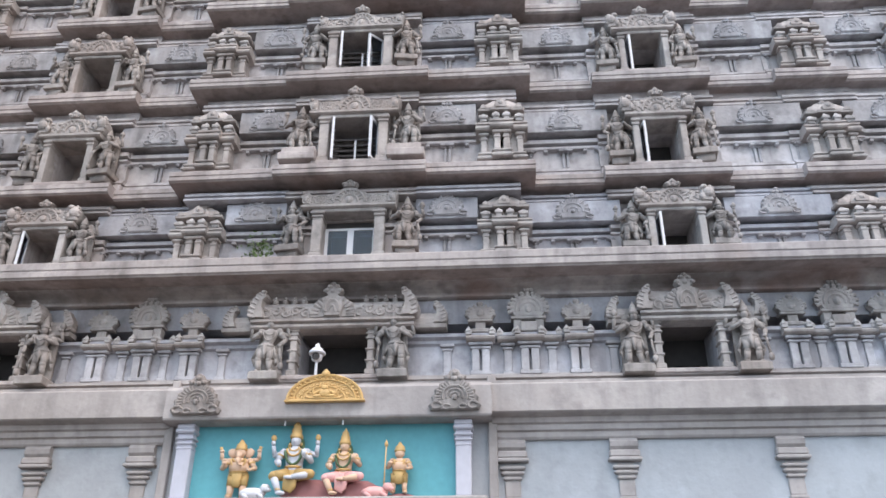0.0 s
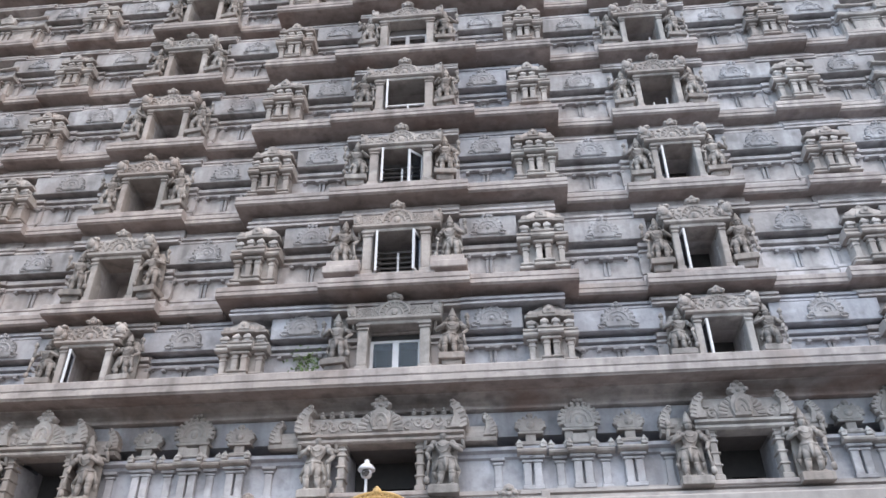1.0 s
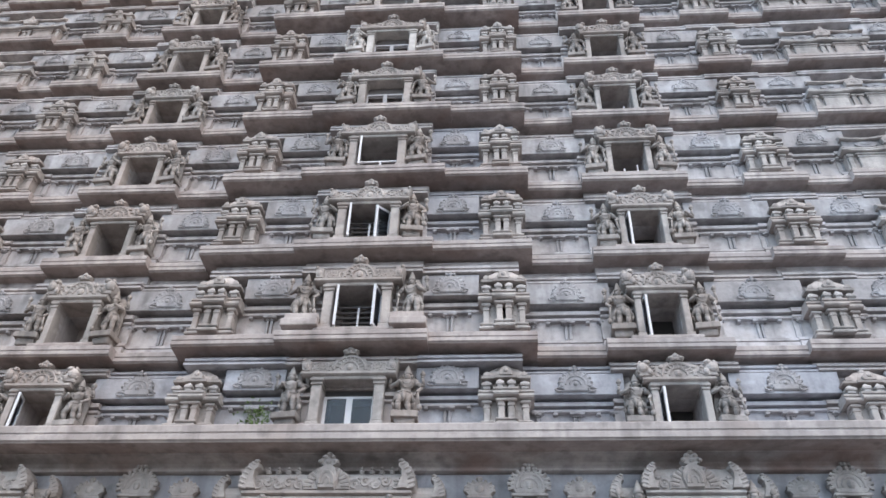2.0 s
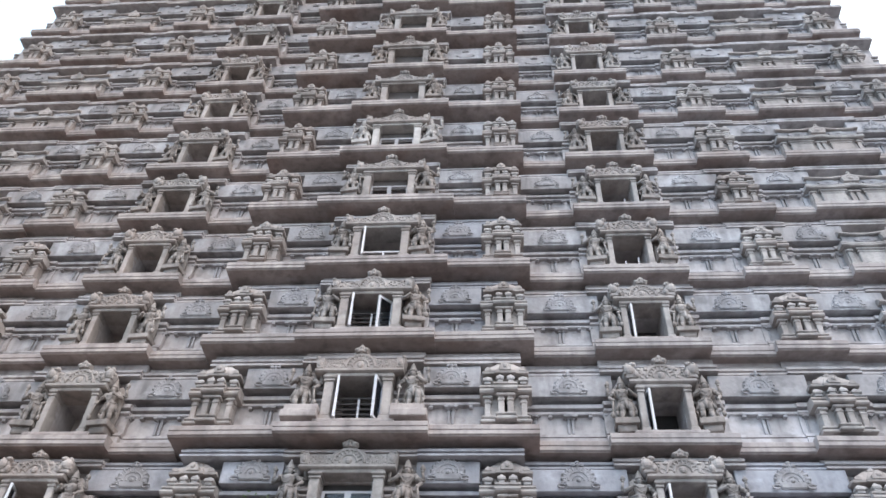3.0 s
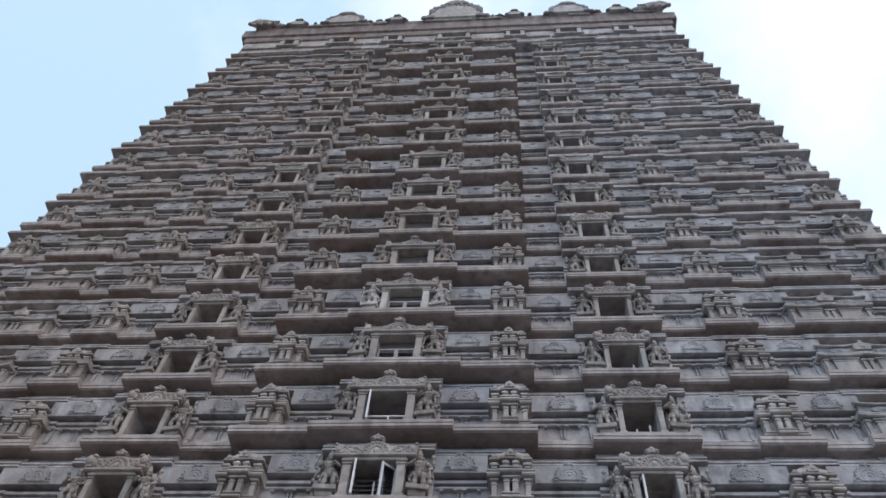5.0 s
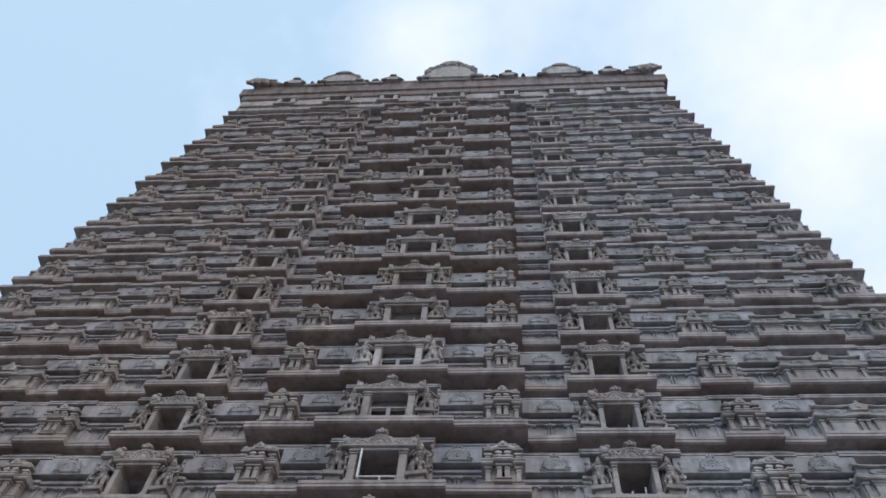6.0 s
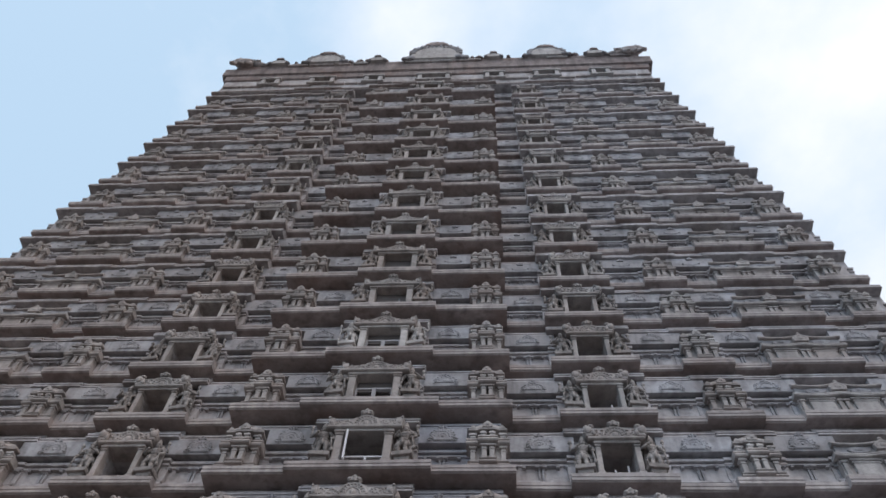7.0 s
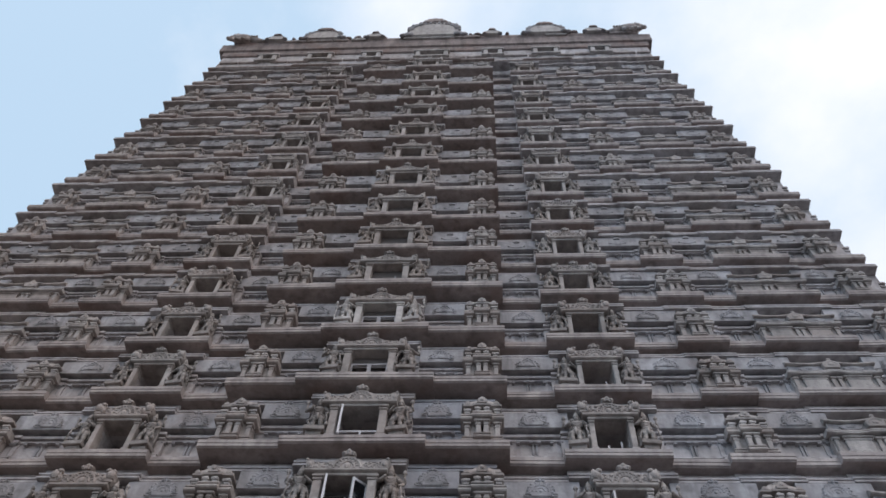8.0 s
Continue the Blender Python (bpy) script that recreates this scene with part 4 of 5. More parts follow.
SMALL.plate([(x * 0.78, 0.34 + zz * 0.62) for x, zz in arch_outline(0.44, 0.58, 7, 0.1)], -0.14, 0.05).ball((0, -0.13, 0.50), (0.12, 0.06, 0.1), 7, 5).ball((0, -0.1, 0.76), (0.09, 0.06, 0.07), 6, 4)
for k in range(9):
    q = math.pi * (-0.05 + 1.1 * k / 8)
    SMALL.limb((0.24 * math.cos(q), -0.13, 0.50 + 0.15 * math.sin(q)), (0.36 * math.cos(q), -0.10, 0.50 + 0.23 * math.sin(q)), 0.025, 0.045, 6)
SMALL = SMALL.mesh("small_arch", CARVED)
LARGE = Solid()
for x in (-0.26, 0.26):
    LARGE.box(x - 0.1, x + 0.1, -0.12, 0.1, 0.0, 0.34, 0.012)
LARGE.box(-0.2, 0.2, -0.20, 0.1, 0.0, 0.24, 0.02).box(-0.42, 0.42, -0.18, 0.1, 0.32, 0.39, 0.015)
LARGE.plate([(x * 1.02, 0.38 + zz * 0.98) for x, zz in arch_outline(0.44, 0.58, 9, 0.12)], -0.16, 0.05)
for r in (0.30, 0.19):
    LARGE.hoop((0, -0.16, 0.55), r, r * 1.05, 0.032, -0.15, math.pi + 0.15, 12)
LARGE.ball((0, -0.16, 0.58), (0.09, 0.06, 0.11), 7, 5)
for x in (-0.14, 0, 0.14):
    LARGE.ball((x, -0.12, 0.98), 0.075, 6, 4).ball((x * 0.6, -0.12, 1.09), 0.055, 6, 4)
for k in range(13):
    q = math.pi * (-0.08 + 1.16 * k / 12)
    LARGE.limb((0.36 * math.cos(q), -0.15, 0.60 + 0.30 * math.sin(q)), (0.50 * math.cos(q), -0.12, 0.60 + 0.41 * math.sin(q)), 0.03, 0.055, 6)
LARGE = LARGE.mesh("large_arch", CARVED)
KNOB = Solid().box(-0.07, 0.07, -0.07, 0.07, 0.0, 0.07, 0.01).lathe([(0.09, 0.07), (0.10, 0.10), (0.05, 0.16), (0.01, 0.22)], 0, 0, 7).mesh("knob", TURRET)
spans = [(2.95, S1X - 1.95), (S1X + 1.95, w1 - 0.6)]
for sgn in (-1, 1):
    for a, c in spans:
        n = max(1, round((c - a) / 1.1))
        for k in range(n):
            x = sgn * (a + (c - a) * (k + 0.5) / n) + X1
            ob = part("arch_ornament", LARGE if k % 2 else SMALL, CARVED, tower)
            ob.location = (x, WL - 0.02, Z1 + 1.08)
            groups = [(0.0, (-0.12, 0.12), -0.10)] + ([(-0.52, (0.0,), 0.0), (0.52, (0.0,), 0.0)] if k % 2 else [])
            for g, posts, fy in groups:
                for q in posts:
                    part("pilaster", POST, POSTPAINT, tower).location = (x + g + q, WL + fy, Z1 + 0.02)
                wide = 0.34 if len(posts) > 1 else 0.24
                part("bracket", Solid().run([(0.05, 0.84), (-0.14, 0.83), (-0.24, 0.86), (-0.26, 0.90), (-0.18, 0.96), (-0.06, 1.0), (0.05, 1.0)], -wide, wide), CARVED, tower).location = (x + g, WL + fy, Z1)
                for q in (-wide + 0.06, wide - 0.06):
                    part("knob", KNOB, TURRET, tower).location = (x + g + q, WL + fy - 0.14, Z1 + 0.98)
        for x in (sgn * (a - 0.22) + X1, sgn * (c + 0.22) + X1):
            part("pilaster", POST, POSTPAINT, tower).location = (x, WL, Z1 + 0.02)
        line = Solid()
        xa, xb = sorted((sgn * a + X1, sgn * c + X1))
        line.run([(WL + 0.05, Z1 - 0.02), (WL - 0.16, Z1 - 0.02), (WL - 0.16, Z1 + 0.035), (WL + 0.05, Z1 + 0.035)], xa - 0.1, xb + 0.1)
        part("plinth_line", line, PALE, tower)


def comb(s, w, z0, k, y0, y1):
    """A curled leaf comb at a roof's end: scalloped outside, its tip bent inward."""
    for sx in (-1, 1):
        if w < 0.9 and sx < 0:
            continue
        out = []
        for i in range(25):
            a = i / 24
            bump = 0.035 * abs(math.sin(math.pi * 6 * a))
            out.append((0.08 + 0.05 * math.sin(a * 3.1) - 0.25 * a ** 2.0 + bump, 0.02 + 0.70 * a + bump * a))
        rim = [(-0.34, 0.0), *out, (-0.32, 0.70), (-0.33, 0.60), (-0.25, 0.52), (-0.24, 0.34), (-0.29, 0.16)]
        s.plate([(sx * (w + p * k), z0 + q * k) for p, q in rim][::sx], y0, y1, 0.06)
        for i in range(6):
            a = (i + 0.5) / 6
            p = 0.08 + 0.05 * math.sin(a * 3.1) - 0.25 * a ** 2.0
            s.limb((sx * (w + k * (p - 0.17 + 0.05 * a)), y0 - 0.01, z0 + k * (0.70 * a - 0.03)), (sx * (w + k * (p - 0.02)), y0 + 0.01, z0 + k * (0.70 * a + 0.03)), 0.022 * k, 0.04 * k, 6)
        s.ball((sx * (w - 0.24 * k), y0 + 0.05, z0 + 0.72 * k), (0.08 * k, 0.07, 0.055 * k), 8, 5)


def make_great_head(w, name, label):
    """The tall carved head over a first-storey window."""
    t = thing(name, label, "window", "windows of the first storey")
    o = 0.84 if w > 1.5 else 0.65
    up = 0.0 if w > 1.5 else 0.10
    jm = Solid().box(-0.12, 0.12, -0.05, 0.36, 0.0, 0.14, 0.02).box(-0.08, 0.08, 0.0, 0.36, 0.14, 0.9, 0.02)
    for zz in (0.34, 0.62, 0.90, 1.02, 1.12):
        jm.box(-0.12, 0.12, -0.03, 0.36, zz, zz + 0.05, 0.015)
    jm.box(-0.08, 0.08, 0.0, 0.36, 0.9, 1.2)
    jm = jm.mesh("jamb", CARVED)
    for sx in (-1, 1):
        part("jamb", jm, CARVED, t).location = (sx * (o + 0.09), 0, 0)
    part("sill", Solid().box(-o - 0.4, o + 0.4, -0.12, 0.4, -0.12, -0.01, 0.02), LEDGE, t)
    s = Solid()
    s.run([(0.36, 1.16), (-0.08, 1.16), (-0.14, 1.20), (-0.14, 1.26), (-0.08, 1.28), (-0.20, 1.32), (-0.20, 1.38), (0.36, 1.38)], -w, w)
    part("lintel", s, CARVED, t)
    s = Solid()
    s.run([(0.36, 1.38), (-0.10, 1.38), (-0.15, 1.52), (-0.11, 1.70), (0.0, 1.84 + up), (0.10, 1.90 + up), (0.36, 1.90 + up)], -w + 0.14, w - 0.14)
    comb(s, w - 0.02, 1.38, 1.0 if w > 1.5 else 0.86, -0.24, 0.3)
    n = max(1, int((w - 0.72) / 0.24))
    for sx in (-1, 1):
        for k in range(n):
            x = sx * (0.66 + 0.24 * k)
            s.hoop((x, -0.14, 1.55 + 0.06 * (k % 2)), 0.10, 0.10, 0.032, 0.9 * k, 4.9 + 0.9 * k, 8).ball((x, -0.13, 1.56 + 0.06 * (k % 2)), (0.05, 0.05, 0.05), 6, 4)
            s.ball((x + sx * 0.12, -0.12, 1.70 - 0.20 * (k % 2)), (0.08, 0.05, 0.05), 6, 4)
            if w > 1.5 and k < 4:
                s.lathe([(0.05, 1.88), (0.08, 1.94), (0.03, 1.99), (0.05, 2.02), (0.01, 2.08)], x + sx * 0.1, 0.08, 7)
    # lion-face arch with flames at its sides
    edge = []
    for k in range(29):
        a = math.pi * k / 28
        r = 0.56 + 0.05 * abs(math.sin(a * 7)) - 0.05 * math.sin(a)
        edge.append((r * math.cos(a) * 1.08, 1.42 + r * 1.08 * math.sin(a)))
    s.plate([(0.60, 1.38), *edge, (-0.60, 1.38)], -0.18, 0.2, 0.06)
    s.plate([(x * 0.62, 1.38 + zz * 1.12) for x, zz in arch_outline(0.44, 0.58, 9, 0.05)], -0.27, 0.1, 0.06)
    s.hoop((0, -0.27, 1.56), 0.16, 0.26, 0.04, -0.2, math.pi + 0.2, 10).hoop((0, -0.27, 1.54), 0.07, 0.13, 0.028, -0.2, math.pi + 0.2, 8)
    for sx in (-1, 1):
        for k in range(6):
            a = 0.14 + 0.22 * k
            s.limb((sx * 0.34 * math.cos(a), -0.19, 1.44 + 0.36 * math.sin(a)), (sx * 0.53 * math.cos(a), -0.17, 1.44 + 0.52 * math.sin(a)), 0.03, 0.055, 6)
    s.plate([(-0.16, 1.98), (0.16, 1.98), (0.24, 2.10), (0.14, 2.18), (0, 2.28), (-0.14, 2.18), (-0.24, 2.10)], -0.24, 0.0)
    for x, q in ((-0.18, 2.08), (0.18, 2.08), (0.0, 2.06), (-0.09, 2.19), (0.09, 2.19), (0.0, 2.26)):
        s.ball((x, -0.22, q), (0.075, 0.07, 0.06), 7, 5)
    part("pediment", s, CARVED, t)
    for sx in (-1, 1):
        q = Solid().run([(0.2, 1.16), (-0.16, 1.16), (-0.20, 1.24), (-0.10, 1.28), (0.2, 1.28)], 0, 0.75)
        q.run([(0.2, 1.28), (-0.06, 1.28), (-0.10, 1.40), (-0.02, 1.58), (0.2, 1.62)], 0.0, 0.52)
        comb(q, 0.68, 1.28, 0.78, -0.14, 0.1)
        ob = part("side_roof", q, CARVED, t)
        ob.matrix_basis = Matrix.LocRotScale((sx * w, 0.16, 0), None, (sx, 1, 1))
    return t


mid = make_great_head(1.98, "window", "wide dark window under a long carved barrel head with finials")
mid.matrix_basis = spot(X1, Y1, Z1)
sidew = make_great_head(1.10, "window", "dark open window under a tall carved head, beside guardian statues")
for sgn in (-1, 1):
    place(sidew, spot(sgn * S1X + X1, Y1, Z1))
for x, k in ((-1.50, 0), (1.50, 1), (-S1X - 1.28, 2), (-S1X + 1.28, 1), (S1X - 1.28, 0), (S1X + 1.28, 2)):
    place(LOW_GUARDS[k], Matrix.LocRotScale((x + X1, Y1 - 0.08, Z1 - 0.02), None, (1.06, 1.0, 1.02)))

# ---- plain lower wall with its cornice, pilasters and the niche ----
NX0, NX1, NZ0, NZ1 = -3.18, 2.73, 5.1, 7.05
low = Solid()
for a, c in ((-w1, NX0 - 0.55), (NX1 + 0.75, w1)):
    low.box(a, c, Y1 + 0.10, Y1 + 1.6, 0.0, 6.50)
part("lower_wall", low, GREYWALL, tower, "smooth blue-grey painted wall")
low = Solid()
low.box(NX0 - 0.55, NX1 + 0.75, Y1 + 0.10, Y1 + 1.6, 0.0, NZ0)
part("lower_wall", low, GREYWALL, tower)
CORN = [(Y1 + 1.5, 6.48), (Y1 + 0.02, 6.48), (Y1 - 0.02, 6.53), (Y1 - 0.02, 6.64), (Y1 - 0.09, 6.67), (Y1 - 0.09, 6.79), (Y1 - 0.16, 6.82), (Y1 - 0.18, 6.93), (Y1 - 0.40, 6.97),
        (Y1 - 0.45, 7.00), (Y1 - 0.45, 7.61), (Y1 - 0.42, 7.65), (Y1 + 0.02, 7.67), (Y1 + 0.02, 7.72), (Y1 - 0.16, 7.74), (Y1 - 0.16, 7.80), (Y1 + 0.04, 7.82), (Y1 + 0.04, 7.88), (Y1 - 0.06, 7.90), (Y1 - 0.06, 7.96), (Y1 + 1.5, 7.96)]
corn = Solid()
corn.run(CORN, -w1 - 0.3, NX0 - 0.62).run(CORN, NX1 + 0.82, w1 + 0.3)
part("cornice", corn, PALE, tower, "broad pale painted cornice over the lower wall")
PIL = Solid()
PIL.box(-0.22, 0.22, -0.12, 0.12, 0.0, 0.5, 0.02).box(-0.16, 0.16, -0.06, 0.12, 0.5, 5.3, 0.02).box(-0.20, 0.20, -0.10, 0.12, 5.28, 5.36, 0.02).box(-0.17, 0.17, -0.07, 0.12, 5.36, 5.72, 0.02)
for zz, q in ((5.72, 0.20), (5.83, 0.25), (5.94, 0.28)):
    PIL.box(-q, q, -0.02 - q * 0.5, 0.12, zz, zz + 0.075, 0.025)
    PIL.box(-0.17, 0.17, -0.08, 0.12, zz + 0.06, zz + 0.12)
PIL.box(-0.36, 0.36, -0.22, 0.12, 6.10, 6.18, 0.02).box(-0.33, 0.33, -0.20, 0.12, 6.18, 6.34, 0.03).run([(0.12, 6.34), (-0.08, 6.34), (-0.16, 6.42), (-0.18, 6.52), (-0.12, 6.60), (0.12, 6.60)], -0.30, 0.30)
PIL = PIL.mesh("pilaster", PALE)
xs = [4.18, 6.62]
while xs[-1] + 3.55 < w1 - 0.3:
    xs.append(xs[-1] + 3.55)
for sgn in (-1, 1):
    for x in xs:
        part("pilaster", PIL, PALE, tower).location = (sgn * x + X1, Y1 + 0.12, -0.12)

niche = thing("niche", "teal niche framed by pale columns below a pale beam", "niche")
NB = Y1 - 0.04
part("back_panel", Solid().box(NX0 - 0.28, NX1 + 0.33, NB, NB + 0.15, NZ0, 6.9), TEAL, niche)
for a, c in ((NX0 - 0.60, NX0 - 0.30), (NX1 + 0.35, NX1 + 0.80)):
    part("side_panel", Solid().box(a, c, Y1 + 0.03, Y1 + 0.3, NZ0, NZ1 + 0.2), GREYWALL, niche)
part("shelf", Solid().box(NX0 - 0.6, NX1 + 0.7, Y1 - 0.75, NB, NZ0 - 0.18, NZ0 + 0.04, 0.03), PALE, niche)
beam = Solid()
beam.run([(Y1 + 1.5, 6.86), (Y1 - 0.46, 6.86), (Y1 - 0.56, 6.88), (Y1 - 0.58, 6.92), (Y1 - 0.58, 7.56), (Y1 - 0.50, 7.65), (Y1 - 0.18, 7.68), (Y1 - 0.18, 7.79), (Y1 - 0.02, 7.81), (Y1 - 0.02, 7.87), (Y1 - 0.08, 7.89), (Y1 - 0.08, 7.98), (Y1 + 1.5, 7.98)], NX0 - 0.62, NX1 + 0.82)
part("beam", beam, PALE, niche)
col = Solid()
col.box(-0.22, 0.22, -0.16, 0.5, NZ0, NZ0 + 0.12, 0.03).box(-0.17, 0.17, -0.10, 0.5, NZ0 + 0.12, 6.3, 0.02)
col = col.mesh("column", LAVENDER)
cap = Solid()
for zz, q in ((6.28, 0.185), (6.39, 0.20), (6.50, 0.215)):
    cap.box(-q, q, -q + 0.07, 0.5, zz, zz + 0.06, 0.02)
cap.box(-0.165, 0.165, -0.09, 0.5, 6.3, 6.7).box(-0.22, 0.22, -0.18, 0.5, 6.64, 6.74, 0.03).box(-0.20, 0.20, -0.15, 0.5, 6.74, 6.86, 0.02)
cap = cap.mesh("capital", LAVENDER)
for x in (NX0 - 0.14, NX1 + 0.18):
    ob = part("column", col, LAVENDER, niche, "pale lavender painted column")
    ob.location = (x, Y1 - 0.22, 0)
    part("capital", cap, LAVENDER, ob)
strip = Solid().box(-0.10, 0.10, 0, 0.8, 0.0, 7.95, 0.02)
for x in (NX0 - 0.62, NX1 + 0.82):
    part("edge_strip", strip, PALE, niche).location = (x, Y1 - 0.12, 0)
for x in (-1.05, 0.25):
    part("hook", Solid().box(x - 0.015, x + 0.015, Y1 - 0.42, Y1 - 0.39, 6.76, 6.87), WHITE, niche)
for sgn in (-1, 1):
    m = thing("round_ornament", "carved grey wheel-shaped ornament on the pale beam", "ornament", "round ornaments on the beam")
    s = Solid()
    edge = [(0.52, 0.0), (0.58, 0.10), (0.48, 0.18), (0.52, 0.30), (0.43, 0.36), (0.45, 0.46), (0.35, 0.52), (0.34, 0.60), (0.22, 0.63), (0.20, 0.70), (0.26, 0.78), (0.14, 0.82), (0.10, 0.90), (0.0, 0.95)]
    s.plate(edge + [(-x, zz) for x, zz in reversed(edge[:-1])], -0.05, 0.06, 0.03)
    for r in (0.27, 0.18, 0.09):
        s.hoop((0, -0.06, 0.30), r, r * 0.9, 0.026, -0.3, math.pi + 0.3, 12)
    s.ball((0, -0.07, 0.27), (0.06, 0.05, 0.07), 7, 5)
    for sx in (-1, 1):
        for k in range(8):
            q = -0.1 + 0.19 * k
            s.limb((sx * 0.31 * math.cos(q), -0.05, 0.27 + 0.29 * math.sin(q)), (sx * 0.43 * math.cos(q), -0.04, 0.25 + 0.40 * math.sin(q)), 0.022, 0.042, 6)
        s.hoop((sx * 0.40, -0.07, 0.10), 0.10, 0.075, 0.03, 0.3, 5.6, 9).hoop((sx * 0.18, -0.07, 0.06), 0.08, 0.05, 0.025, 0.3, 5.6, 9).ball((sx * 0.14, -0.06, 0.72), (0.07, 0.06, 0.055), 7, 5)
    s.ball((0, -0.06, 0.70), (0.08, 0.06, 0.06), 7, 5).ball((0, -0.06, 0.82), (0.07, 0.06, 0.06), 7, 5)
    part("wheel", s, FIGURE, m)
    m.location = (sgn * 2.90 + X1 + 0.06, Y1 - 0.64, 6.98)
gold = thing("gold_arch", "gold-painted half-round relief arch on the pale beam", "ornament")
pts = [(0.86 * math.cos(math.pi * k / 24), 0.58 * math.sin(math.pi * k / 24)) for k in range(25)]
part("plate", Solid().plate(pts, -0.06, 0.06, 0.02), GOLD, gold)
s = Solid()
for r, tb in ((0.84, 0.035), (0.69, 0.022), (0.46, 0.02)):
    s.hoop((0, -0.07, 0.0), r, r * 0.67, tb, 0, math.pi, 22)
for k in range(19):
    a = math.pi * (k + 0.5) / 19
    s.ball((0.765 * math.cos(a), -0.065, 0.515 * math.sin(a)), (0.038, 0.03, 0.034), 6, 4)
for k in range(11):
    a = math.pi * (k + 0.5) / 11
    s.hoop((0.575 * math.cos(a), -0.065, 0.385 * math.sin(a)), 0.05, 0.04, 0.016, a, a + 5.0, 6)
s.box(-0.90, 0.90, -0.09, 0.05, -0.04, 0.015, 0.01).ball((0, -0.07, 0.60), (0.10, 0.06, 0.08), 7, 5).ball((0, -0.07, 0.66), (0.05, 0.05, 0.05), 7, 5)
part("rim", s, GOLD, gold)
s = Solid().ball((0, -0.07, 0.15), (0.15, 0.06, 0.10), 9, 6).ball((0, -0.08, 0.27), (0.08, 0.05, 0.065), 8, 5).box(-0.36, 0.36, -0.10, 0.0, 0.015, 0.055, 0.01)
for sx in (-1, 1):
    s.limb((sx * 0.10, -0.08, 0.2), (sx * 0.24, -0.08, 0.12), 0.035, 0.03).limb((sx * 0.24, -0.08, 0.12), (sx * 0.27, -0.08, 0.24), 0.03, 0.025).ball((sx * 0.16, -0.08, 0.08), (0.12, 0.05, 0.04), 7, 4).hoop((sx * 0.36, -0.07, 0.11), 0.06, 0.055, 0.02, 0.5, 5.5, 8)
part("relief", s, GOLD, gold)
gold.location = (-0.15, Y1 - 0.62, 7.25)

# painted figures on the shelf of the niche, each one plain mesh


